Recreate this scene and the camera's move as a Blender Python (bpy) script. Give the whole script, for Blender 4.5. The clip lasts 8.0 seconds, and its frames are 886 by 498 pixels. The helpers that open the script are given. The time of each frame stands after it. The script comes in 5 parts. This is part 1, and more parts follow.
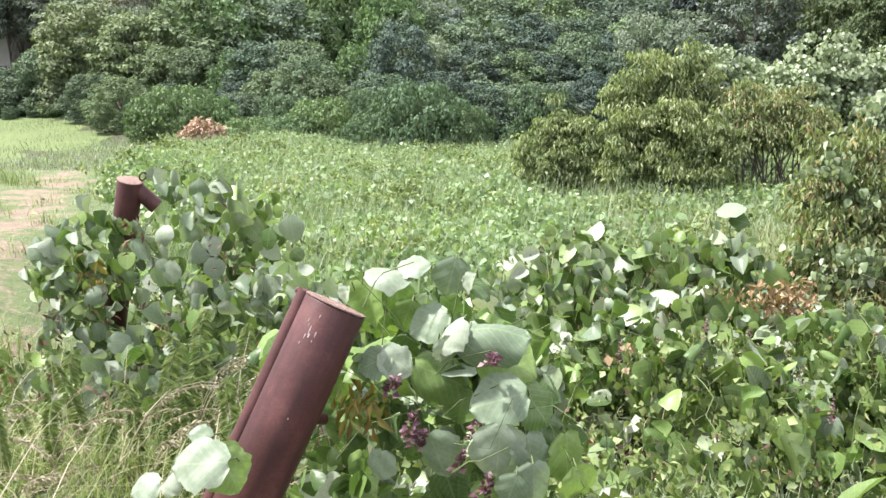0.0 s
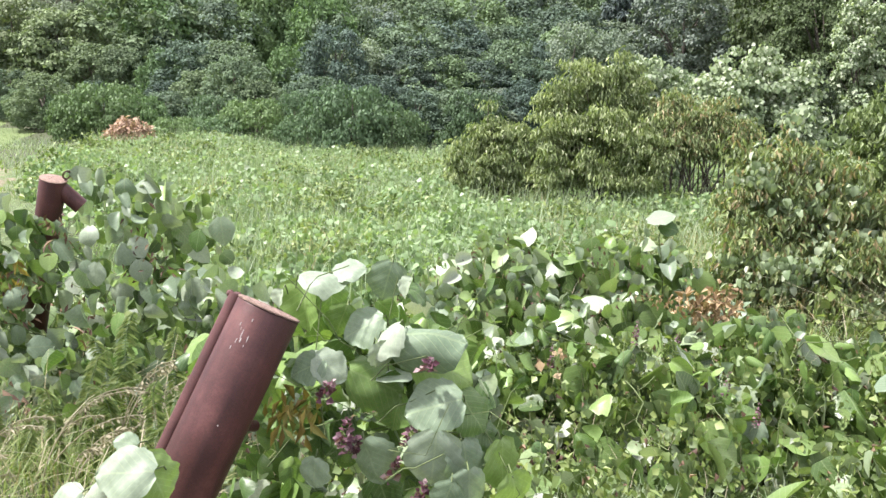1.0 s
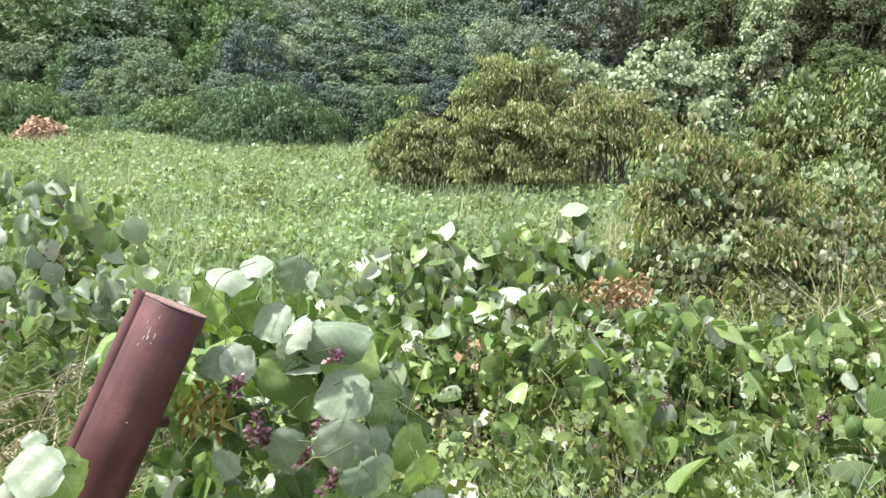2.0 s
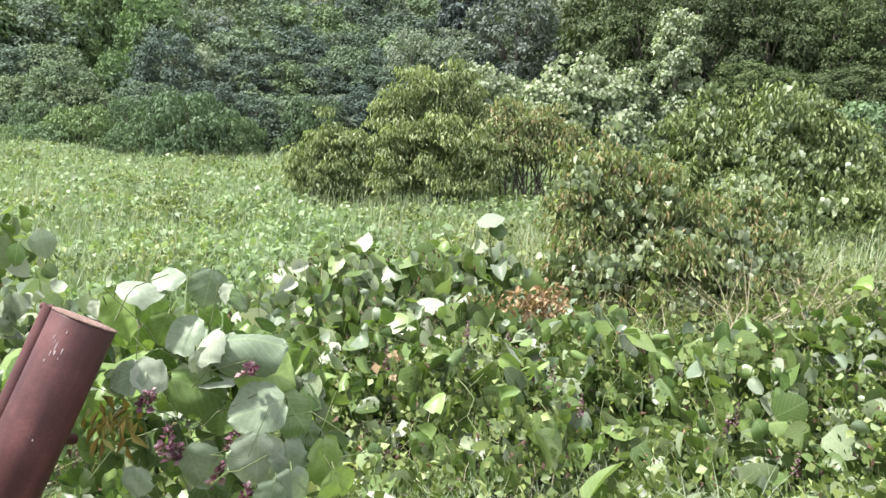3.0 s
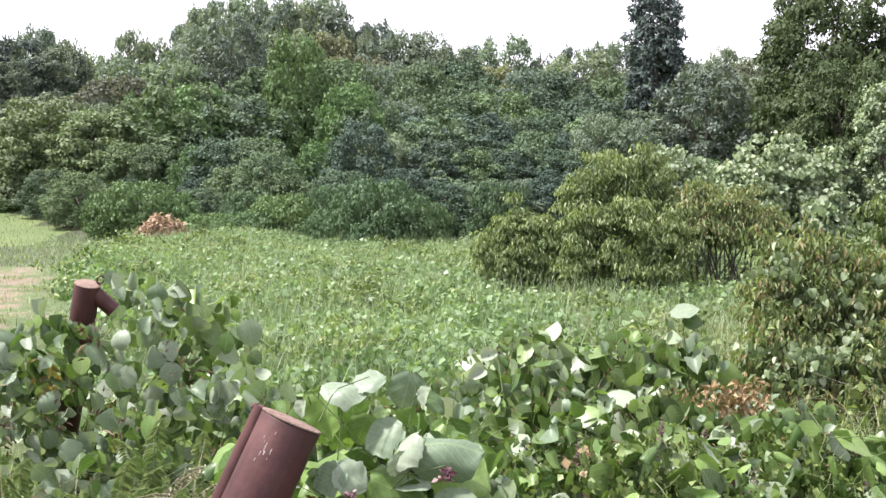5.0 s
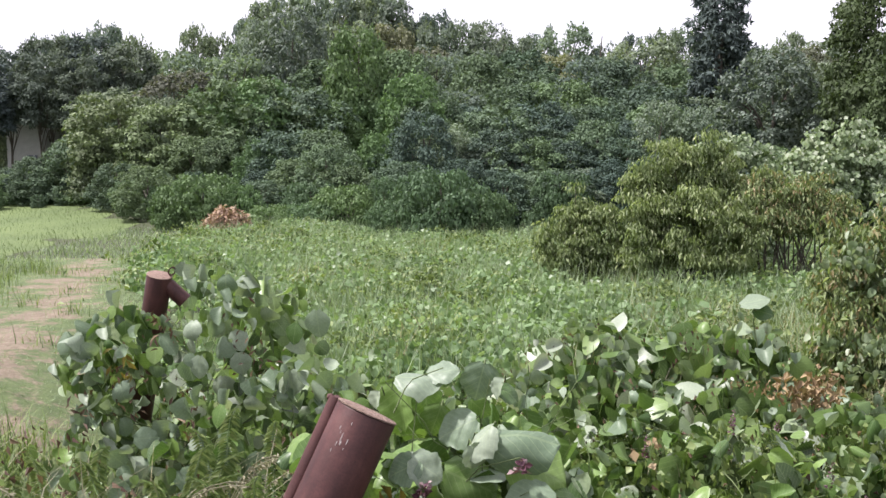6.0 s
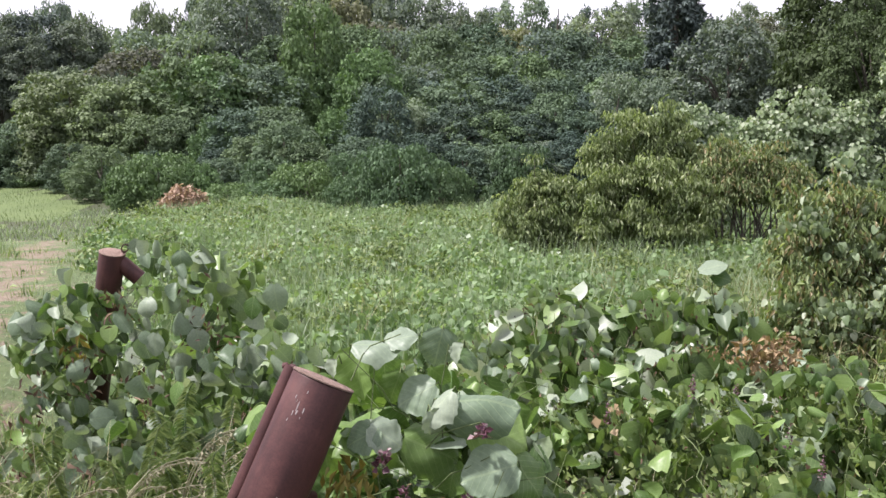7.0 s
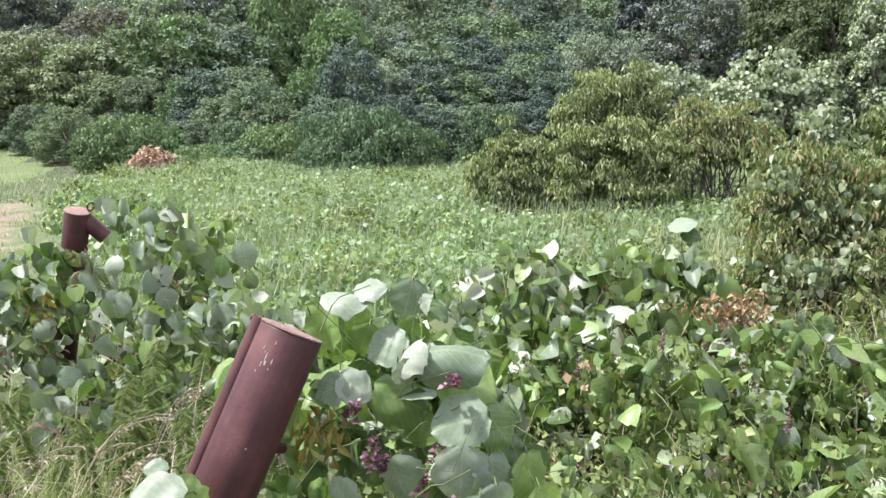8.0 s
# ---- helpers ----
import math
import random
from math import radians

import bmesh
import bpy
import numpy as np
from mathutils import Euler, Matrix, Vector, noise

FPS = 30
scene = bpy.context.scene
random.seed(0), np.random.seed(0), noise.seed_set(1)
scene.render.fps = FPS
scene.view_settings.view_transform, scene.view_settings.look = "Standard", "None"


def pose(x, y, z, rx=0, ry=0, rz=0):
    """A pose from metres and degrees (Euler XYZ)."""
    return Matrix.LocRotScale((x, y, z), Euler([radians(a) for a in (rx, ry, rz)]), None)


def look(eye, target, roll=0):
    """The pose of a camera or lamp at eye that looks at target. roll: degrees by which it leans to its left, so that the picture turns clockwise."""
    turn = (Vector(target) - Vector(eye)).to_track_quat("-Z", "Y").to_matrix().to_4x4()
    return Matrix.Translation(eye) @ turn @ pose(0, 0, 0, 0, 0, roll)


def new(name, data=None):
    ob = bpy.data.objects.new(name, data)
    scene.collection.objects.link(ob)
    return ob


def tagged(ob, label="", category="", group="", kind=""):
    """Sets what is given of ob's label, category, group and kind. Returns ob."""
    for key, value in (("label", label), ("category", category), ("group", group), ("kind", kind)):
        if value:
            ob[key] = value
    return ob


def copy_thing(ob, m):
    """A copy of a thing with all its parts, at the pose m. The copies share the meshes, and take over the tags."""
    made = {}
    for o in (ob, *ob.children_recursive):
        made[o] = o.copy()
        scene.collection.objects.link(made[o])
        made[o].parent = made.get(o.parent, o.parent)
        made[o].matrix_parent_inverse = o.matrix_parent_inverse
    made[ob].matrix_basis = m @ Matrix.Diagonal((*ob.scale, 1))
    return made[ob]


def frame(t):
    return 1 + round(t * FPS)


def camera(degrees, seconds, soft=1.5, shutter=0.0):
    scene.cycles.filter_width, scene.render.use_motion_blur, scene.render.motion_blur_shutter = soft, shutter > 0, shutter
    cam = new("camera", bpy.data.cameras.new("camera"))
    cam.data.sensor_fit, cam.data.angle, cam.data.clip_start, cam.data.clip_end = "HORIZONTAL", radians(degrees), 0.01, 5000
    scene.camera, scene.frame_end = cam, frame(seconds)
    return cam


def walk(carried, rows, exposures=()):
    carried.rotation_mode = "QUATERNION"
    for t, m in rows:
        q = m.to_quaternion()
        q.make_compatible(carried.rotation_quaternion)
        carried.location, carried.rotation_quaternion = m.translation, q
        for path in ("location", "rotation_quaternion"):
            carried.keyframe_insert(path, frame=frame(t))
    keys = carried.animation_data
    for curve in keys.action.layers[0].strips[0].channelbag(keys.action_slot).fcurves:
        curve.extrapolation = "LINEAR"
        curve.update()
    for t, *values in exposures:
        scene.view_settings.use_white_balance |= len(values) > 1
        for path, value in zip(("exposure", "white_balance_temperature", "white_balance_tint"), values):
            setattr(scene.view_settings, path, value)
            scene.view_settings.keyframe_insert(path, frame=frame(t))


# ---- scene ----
cam = camera(50.0, 8.0, soft=1.5)


PATH = [
    (0, (-0.001, 0.084, 1.632), (-0.001, 2.054, 1.29), -0.2),
    (0.5, (-0.006, 0.083, 1.632), (0.054, 2.052, 1.29), 0.3),
    (1, (-0.015, 0.116, 1.624), (0.13, 2.083, 1.293), 1.1),
    (1.2, (-0.012, 0.110, 1.625), (0.178, 2.075, 1.299), 1.0),
    (2.3, (0.047, 0.006, 1.635), (0.393, 1.946, 1.294), 0.4),
    (2.5, (0.05, 0.0, 1.636), (0.436, 1.934, 1.302), 0.3),
    (3, (0.042, 0.01, 1.637), (0.509, 1.929, 1.324), 1.1),
    (3.5, (0.065, -0.019, 1.647), (0.582, 1.88, 1.292), 1.7),
    (4, (0.092, -0.087, 1.672), (0.538, 1.832, 1.326), 0.2),
    (4.5, (0.054, -0.035, 1.695), (0.299, 1.939, 1.481), 0.1),
    (5, (0.014, 0.02, 1.701), (0.098, 2.013, 1.554), -0.0),
    (5.2, (-0.001, 0.025, 1.705), (0.035, 2.019, 1.556), -0.2),
    (6.3, (-0.027, 0.049, 1.694), (-0.071, 2.041, 1.521), -0.5),
    (6.5, (-0.03, 0.072, 1.685), (-0.055, 2.063, 1.507), -0.7),
    (7, (-0.01, 0.083, 1.663), (0.029, 2.071, 1.445), -1.4),
    (7.5, (0.004, 0.027, 1.658), (0.061, 2.007, 1.386), -1.6),
    (8, (-0.004, 0.101, 1.627), (0.092, 2.076, 1.33), -1.4),
]
walk(cam, [(t, look(eye, target, roll)) for t, eye, target, roll in PATH], exposures=[(0.0, 1.48, 6330, 13), (2.5, 1.44, 6350, 12), (4.0, 1.42, 6450, 12), (4.5, 1.47, 6350, 12), (5.0, 1.22, 6350, 12), (6.4, 0.8, 6250, 15), (7.2, 0.87, 6250, 16), (8.0, 1.27, 6100, 18)])

# ---- light ----
SUN_HEIGHT, SUN_TURN = radians(62), radians(268)
world = bpy.data.worlds.new("hazy_sky")
scene.world = world
world.use_nodes = True
wn, wl = world.node_tree.nodes, world.node_tree.links
wn.clear()
sky = wn.new("ShaderNodeTexSky")
sky.sky_type, sky.sun_disc = "NISHITA", False
sky.sun_elevation, sky.sun_rotation = SUN_HEIGHT, SUN_TURN
sky.air_density, sky.dust_density, sky.ozone_density = 1.0, 6.0, 1.0
haze = wn.new("ShaderNodeMix")
haze.data_type = "RGBA"
haze.inputs[0].default_value = 0.85
haze.inputs[7].default_value = (13.7, 13.3, 14.3, 1)
back = wn.new("ShaderNodeBackground")
back.inputs["Strength"].default_value = 0.062
wout = wn.new("ShaderNodeOutputWorld")
wl.new(sky.outputs[0], haze.inputs[6])
wl.new(haze.outputs[2], back.inputs["Color"])
wl.new(back.outputs[0], wout.inputs["Surface"])

sun = new("sun", bpy.data.lights.new("sun", "SUN"))
sun.data.energy, sun.data.angle, sun.data.color = 5.0, radians(3), (1.0, 0.945, 0.89)
sun_way = Vector((math.sin(SUN_TURN) * math.cos(SUN_HEIGHT), math.cos(SUN_TURN) * math.cos(SUN_HEIGHT), math.sin(SUN_HEIGHT)))
sun.matrix_basis = look(sun_way * 60, (0, 0, 0))


# ---- materials ----
def shader(name):
    m = bpy.data.materials.new(name)
    m.use_nodes = True
    nt = m.node_tree
    return m, nt, nt.nodes["Principled BSDF"]


def ramp(nt, source, stops):
    r = nt.nodes.new("ShaderNodeValToRGB")
    e = r.color_ramp.elements
    while len(e) < len(stops):
        e.new(0.5)
    for k, (p, c) in zip(e, stops):
        k.position, k.color = p, (*c, 1)
    nt.links.new(source, r.inputs[0])
    return r.outputs[0]


def grain(nt, scale, detail=4.0, rough=0.6):
    g = nt.nodes.new("ShaderNodeTexNoise")
    g.inputs["Scale"].default_value, g.inputs["Detail"].default_value, g.inputs["Roughness"].default_value = scale, detail, rough
    c = nt.nodes.new("ShaderNodeNewGeometry")
    nt.links.new(c.outputs["Position"], g.inputs["Vector"])
    return g.outputs["Fac"]


def blend(nt, kind, fac, a, b):
    m = nt.nodes.new("ShaderNodeMix")
    m.data_type, m.blend_type = "RGBA", kind
    for slot, v in ((0, fac), (6, a), (7, b)):
        if isinstance(v, (int, float)):
            m.inputs[slot].default_value = v
        elif isinstance(v, tuple):
            m.inputs[slot].default_value = (*v, 1)
        else:
            nt.links.new(v, m.inputs[slot])
    return m.outputs[2]


def maths(nt, op, a, b=0.0):
    m = nt.nodes.new("ShaderNodeMath")
    m.operation = op
    for slot, v in ((0, a), (1, b)):
        if isinstance(v, (int, float)):
            m.inputs[slot].default_value = v
        else:
            nt.links.new(v, m.inputs[slot])
    return m.outputs[0]


def relief(nt, p, height, strength, distance):
    b = nt.nodes.new("ShaderNodeBump")
    b.inputs["Strength"].default_value, b.inputs["Distance"].default_value = strength, distance
    nt.links.new(height, b.inputs["Height"])
    nt.links.new(b.outputs[0], p.inputs["Normal"])


def leaf_paint(name, stops, through_light=0.3, rough=0.45, patch=1.2, veins=False, single=False, shine=0.4, each=0.0, uneven=0.55):
    """Leaf: colour by leaf, light shining through, uneven in patches and along its veins."""
    m, nt, p = shader(name)
    if single:
        pick = nt.nodes.new("ShaderNodeObjectInfo").outputs["Random"]
    else:
        pick = nt.nodes.new("ShaderNodeNewGeometry").outputs["Random Per Island"]
    col = ramp(nt, pick, stops)
    col = blend(nt, "MULTIPLY", uneven, col, ramp(nt, grain(nt, patch), [(0.3, (0.62, 0.66, 0.6)), (0.7, (1.2, 1.15, 1.1))]))
    if each:
        own = nt.nodes.new("ShaderNodeObjectInfo").outputs["Random"]
        col = blend(nt, "MULTIPLY", each, col, ramp(nt, own, [(0.0, (0.58, 0.64, 0.72)), (0.3, (1.1, 1.12, 0.8)), (0.55, (0.72, 0.8, 0.82)), (0.8, (1.2, 1.3, 0.95)), (1.0, (0.9, 0.95, 1.0))]))
    if veins:
        uv = nt.nodes.new("ShaderNodeTexCoord").outputs["UV"]
        sep = nt.nodes.new("ShaderNodeSeparateXYZ")
        nt.links.new(uv, sep.inputs[0])
        side = maths(nt, "ABSOLUTE", maths(nt, "SUBTRACT", sep.outputs[0], 0.5))
        mid = maths(nt, "LESS_THAN", side, 0.018)
        run = maths(nt, "FRACT", maths(nt, "MULTIPLY", maths(nt, "SUBTRACT", sep.outputs[1], maths(nt, "MULTIPLY", side, 0.9)), 7.0))
        rib = maths(nt, "MAXIMUM", mid, maths(nt, "LESS_THAN", run, 0.1))
        col = blend(nt, "MIX", maths(nt, "MULTIPLY", rib, 0.16), col, (0.42, 0.5, 0.28))
        speck = grain(nt, 90.0, 3.0)
        col = blend(nt, "MULTIPLY", 0.4, col, ramp(nt, speck, [(0.3, (0.62, 0.66, 0.58)), (0.65, (1.15, 1.15, 1.12))]))
        relief(nt, p, run, 0.14, 0.002)
    nt.links.new(col, p.inputs["Base Color"])
    p.inputs["Roughness"].default_value = rough
    p.inputs["Specular IOR Level"].default_value = shine
    tl = nt.nodes.new("ShaderNodeBsdfTranslucent")
    nt.links.new(blend(nt, "MULTIPLY", 1.0, col, (1.15, 1.25, 0.6)), tl.inputs["Color"])
    mix = nt.nodes.new("ShaderNodeMixShader")
    mix.inputs[0].default_value = through_light
    nt.links.new(p.outputs[0], mix.inputs[1])
    nt.links.new(tl.outputs[0], mix.inputs[2])
    nt.links.new(mix.outputs[0], nt.nodes["Material Output"].inputs["Surface"])
    return m


KUDZU = [(0.0, (0.035, 0.062, 0.02)), (0.26, (0.085, 0.142, 0.044)), (0.6, (0.18, 0.262, 0.088)), (0.75, (0.215, 0.285, 0.15)), (0.92, (0.265, 0.325, 0.23)), (1.0, (0.36, 0.39, 0.35))]
FIELD = [(0.0, (0.143, 0.221, 0.107)), (0.4, (0.194, 0.289, 0.145)), (0.82, (0.245, 0.343, 0.187)), (0.96, (0.316, 0.397, 0.268)), (1.0, (0.428, 0.490, 0.418))]
leaf_near = leaf_paint("kudzu_leaf", KUDZU, 0.3, 0.36, 3.0, veins=True)
leaf_green = leaf_paint("kudzu_large_leaf", [(0.0, (0.052, 0.1, 0.03)), (0.5, (0.11, 0.185, 0.054)), (1.0, (0.19, 0.285, 0.085))], 0.28, 0.4, 3.0, veins=True, single=True)
# whitest leaves: pale undersides, and sun glare painted into the colour
leaf_bright = leaf_paint("kudzu_underside_and_glare", [(0.0, (0.185, 0.235, 0.17)), (1.0, (0.265, 0.31, 0.245))], 0.2, 0.5, 3.0, veins=True, single=True, shine=0.3)
# grey-green leaves: turned undersides, and the sky's sheen put into the colour
leaf_pale = leaf_paint("kudzu_turned_and_sheen_leaf", [(0.0, (0.135, 0.19, 0.125)), (0.5, (0.185, 0.245, 0.175)), (1.0, (0.245, 0.295, 0.235))], 0.28, 0.45, 3.0, veins=True, single=True, shine=0.35)
leaf_field = leaf_paint("kudzu_field_leaf", FIELD, 0.38, 0.55, 0.55, shine=0.25, uneven=1.0)
leaf_weed = leaf_paint("weed_leaf", [(0.0, (0.06, 0.095, 0.03)), (0.5, (0.13, 0.185, 0.055)), (1.0, (0.235, 0.29, 0.11))], 0.3, 0.5, 1.5)
# broadleaf, dark and pine leaves: lifted and blued, aerial haze put into the colour
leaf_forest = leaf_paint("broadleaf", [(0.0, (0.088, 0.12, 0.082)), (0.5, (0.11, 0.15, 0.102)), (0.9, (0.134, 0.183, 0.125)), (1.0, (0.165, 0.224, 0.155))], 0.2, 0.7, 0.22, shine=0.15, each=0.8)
# darker blue-green that also paints in the shade of hollows between crowns
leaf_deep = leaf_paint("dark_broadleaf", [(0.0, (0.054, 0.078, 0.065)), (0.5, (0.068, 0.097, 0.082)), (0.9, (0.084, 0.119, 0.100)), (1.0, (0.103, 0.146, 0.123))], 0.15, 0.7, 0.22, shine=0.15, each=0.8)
# ridge leaves: distance haze painted into a paler, greyer green
leaf_ridge_haze = leaf_paint("hazed_ridge_broadleaf", [(0.0, (0.126, 0.153, 0.139)), (0.5, (0.158, 0.192, 0.174)), (0.9, (0.192, 0.234, 0.212)), (1.0, (0.236, 0.288, 0.260))], 0.35, 0.7, 0.12, shine=0.15, each=0.8)
leaf_russet = leaf_paint("russet_broadleaf", [(0.0, (0.120, 0.120, 0.092)), (0.5, (0.150, 0.150, 0.115)), (0.9, (0.183, 0.183, 0.140)), (1.0, (0.225, 0.225, 0.173))], 0.3, 0.65, 0.3, shine=0.2, each=0.8)
leaf_light = leaf_paint("light_broadleaf", [(0.0, (0.099, 0.125, 0.077)), (0.5, (0.124, 0.156, 0.096)), (0.9, (0.151, 0.190, 0.118)), (1.0, (0.186, 0.234, 0.144))], 0.2, 0.6, 0.25, shine=0.25, each=0.8)
leaf_vine = leaf_paint("vine_broadleaf", [(0.0, (0.08, 0.124, 0.066)), (0.5, (0.1, 0.156, 0.083)), (0.9, (0.124, 0.19, 0.101)), (1.0, (0.155, 0.234, 0.125))], 0.22, 0.6, 0.3, shine=0.25, each=0.8)
leaf_grey = leaf_paint("silvery_broadleaf", [(0.0, (0.108, 0.134, 0.112)), (0.5, (0.135, 0.168, 0.140)), (0.9, (0.165, 0.205, 0.171)), (1.0, (0.203, 0.252, 0.210))], 0.25, 0.55, 0.3, shine=0.3, each=0.8)
leaf_pine = leaf_paint("pine_needles", [(0.0, (0.077, 0.096, 0.090)), (0.5, (0.098, 0.120, 0.112)), (0.9, (0.119, 0.146, 0.137)), (1.0, (0.146, 0.180, 0.169))], 0.15, 0.7, 0.3, shine=0.15, each=0.8)
leaf_olive = leaf_paint("drooping_leaf", [(0.0, (0.11, 0.15, 0.06)), (0.5, (0.2, 0.26, 0.115)), (0.88, (0.3, 0.36, 0.18)), (1.0, (0.44, 0.48, 0.34))], 0.36, 0.5, 1.6, shine=0.35, uneven=0.9)
leaf_bronze = leaf_paint("bronzed_leaf", [(0.0, (0.1, 0.14, 0.055)), (0.5, (0.19, 0.245, 0.105)), (0.78, (0.27, 0.32, 0.155)), (0.88, (0.27, 0.225, 0.12)), (1.0, (0.34, 0.275, 0.165))], 0.35, 0.5, 1.2)
leaf_bush = leaf_paint("yellow_green_leaf", [(0.0, (0.073, 0.106, 0.036)), (0.5, (0.133, 0.185, 0.068)), (0.9, (0.202, 0.260, 0.108)), (1.0, (0.318, 0.378, 0.225))], 0.3, 0.5, 0.9)
leaf_white = leaf_paint("turned_vine_leaf", [(0.0, (0.126, 0.18, 0.092)), (0.5, (0.216, 0.279, 0.165)), (0.8, (0.297, 0.36, 0.239)), (1.0, (0.405, 0.45, 0.357))], 0.28, 0.5, 0.8, shine=0.3)
leaf_dry = leaf_paint("dead_leaf", [(0.0, (0.18, 0.12, 0.066)), (0.5, (0.3, 0.21, 0.122)), (1.0, (0.42, 0.325, 0.2))], 0.2, 0.7, 6.0)
bracken = leaf_paint("dead_bracken", [(0.0, (0.24, 0.155, 0.11)), (0.5, (0.37, 0.25, 0.185)), (1.0, (0.5, 0.385, 0.3))], 0.15, 0.8, 1.5)
leaf_brown = leaf_paint("shrivelled_leaf", [(0.0, (0.0608, 0.0342, 0.0266)), (0.6, (0.122, 0.076, 0.0532)), (1.0, (0.213, 0.152, 0.0912))], 0.15, 0.7, 6.0)
leaf_yellow = leaf_paint("withering_leaf", [(0.0, (0.15, 0.11, 0.03)), (0.5, (0.3, 0.235, 0.065)), (1.0, (0.24, 0.25, 0.08))], 0.3, 0.6, 6.0)
grass_green = leaf_paint("green_grass", [(0.0, (0.155, 0.214, 0.120)), (0.5, (0.204, 0.277, 0.158)), (1.0, (0.290, 0.359, 0.232))], 0.35, 0.55, 0.5, uneven=0.8)
grass_dry = leaf_paint("dry_grass", [(0.0, (0.134, 0.149, 0.0562)), (0.5, (0.242, 0.231, 0.112)), (0.85, (0.334, 0.29, 0.176)), (1.0, (0.485, 0.41, 0.303))], 0.25, 0.6, 1.2)
fern_leaf = leaf_paint("fern_leaf", [(0.0, (0.095, 0.15, 0.035)), (0.6, (0.155, 0.215, 0.06)), (1.0, (0.235, 0.285, 0.1))], 0.4, 0.5, 2.0)
leaf_oak = leaf_paint("olive_broadleaf", [(0.0, (0.048, 0.066, 0.032)), (0.5, (0.060, 0.083, 0.040)), (0.9, (0.073, 0.101, 0.049)), (1.0, (0.090, 0.124, 0.060))], 0.22, 0.65, 0.25, shine=0.2, each=0.75)
straw = leaf_paint("straw", [(0.0, (0.170, 0.164, 0.092)), (1.0, (0.327, 0.297, 0.216))], 0.25, 0.6, 2.0)
rice = leaf_paint("rice_blade", [(0.0, (0.07, 0.1, 0.038)), (1.0, (0.1, 0.135, 0.055))], 0.3, 0.6, 0.5, shine=0.2)
petals = leaf_paint("purple_petal", [(0.0, (0.060, 0.025, 0.036)), (0.55, (0.120, 0.051, 0.079)), (0.85, (0.216, 0.128, 0.158)), (1.0, (0.320, 0.255, 0.252))], 0.3, 0.5, 8.0)


def earth_paint(name, stops, fine=14.0, wide=0.5):
    m, nt, p = shader(name)
    a, b = grain(nt, fine, 6.0, 0.7), grain(nt, wide, 3.0)
    col = ramp(nt, a, stops)
    col = blend(nt, "MULTIPLY", 0.6, col, ramp(nt, b, [(0.3, (0.6, 0.65, 0.55)), (0.7, (1.2, 1.15, 1.1))]))
    nt.links.new(col, p.inputs["Base Color"])
    p.inputs["Roughness"].default_value = 0.95
    relief(nt, p, a, 0.8, 0.04)
    return m


soil = earth_paint("weedy_soil", [(0.3, (0.024, 0.03, 0.013)), (0.55, (0.048, 0.058, 0.024)), (0.8, (0.09, 0.09, 0.045))])


def worn_paint(name, earth, turf, bend, at):
    """Turf worn to bare earth along a line, in patches."""
    m, nt, p = shader(name)
    a, b, c = grain(nt, 5.0, 7.0, 0.75), grain(nt, 1.3, 8.0, 0.75), grain(nt, 22.0, 6.0, 0.8)
    sep = nt.nodes.new("ShaderNodeSeparateXYZ")
    nt.links.new(nt.nodes.new("ShaderNodeNewGeometry").outputs["Position"], sep.inputs[0])
    off = maths(nt, "ABSOLUTE", maths(nt, "ADD", maths(nt, "ADD", sep.outputs[0], maths(nt, "MULTIPLY", sep.outputs[1], bend)), at))
    worn = maths(nt, "ADD", maths(nt, "MULTIPLY", off, 0.3), maths(nt, "MULTIPLY", maths(nt, "SUBTRACT", b, 0.5), 2.4))
    col = blend(nt, "MIX", ramp(nt, worn, [(0.0, (0, 0, 0)), (0.2, (1, 1, 1))]), ramp(nt, a, earth), ramp(nt, a, turf))
    col = blend(nt, "MULTIPLY", 0.6, col, ramp(nt, c, [(0.35, (0.55, 0.55, 0.5)), (0.6, (1.15, 1.15, 1.1))]))
    nt.links.new(col, p.inputs["Base Color"])
    p.inputs["Roughness"].default_value = 0.95
    relief(nt, p, c, 0.9, 0.03)
    return m


path_soil = worn_paint("trodden_earth", [(0.3, (0.13, 0.1, 0.07)), (0.55, (0.2, 0.155, 0.115)), (0.75, (0.27, 0.215, 0.165))], [(0.3, (0.055, 0.085, 0.028)), (0.7, (0.115, 0.15, 0.055))], 0.325, 1.54)
paddy_soil = earth_paint("paddy_ground", [(0.3, (0.075, 0.11, 0.035)), (0.7, (0.115, 0.155, 0.05))], 9.0, 0.25)


def bark_paint(name, dark, light):
    m, nt, p = shader(name)
    g = grain(nt, 18.0, 6.0, 0.7)
    nt.links.new(ramp(nt, g, [(0.3, dark), (0.7, light)]), p.inputs["Base Color"])
    p.inputs["Roughness"].default_value = 0.9
    relief(nt, p, g, 0.7, 0.02)
    return m


bark = bark_paint("grey_bark", (0.038, 0.0342, 0.0266), (0.122, 0.106, 0.0836))
stem_green = bark_paint("vine_stem", (0.05, 0.075, 0.022), (0.12, 0.155, 0.06))


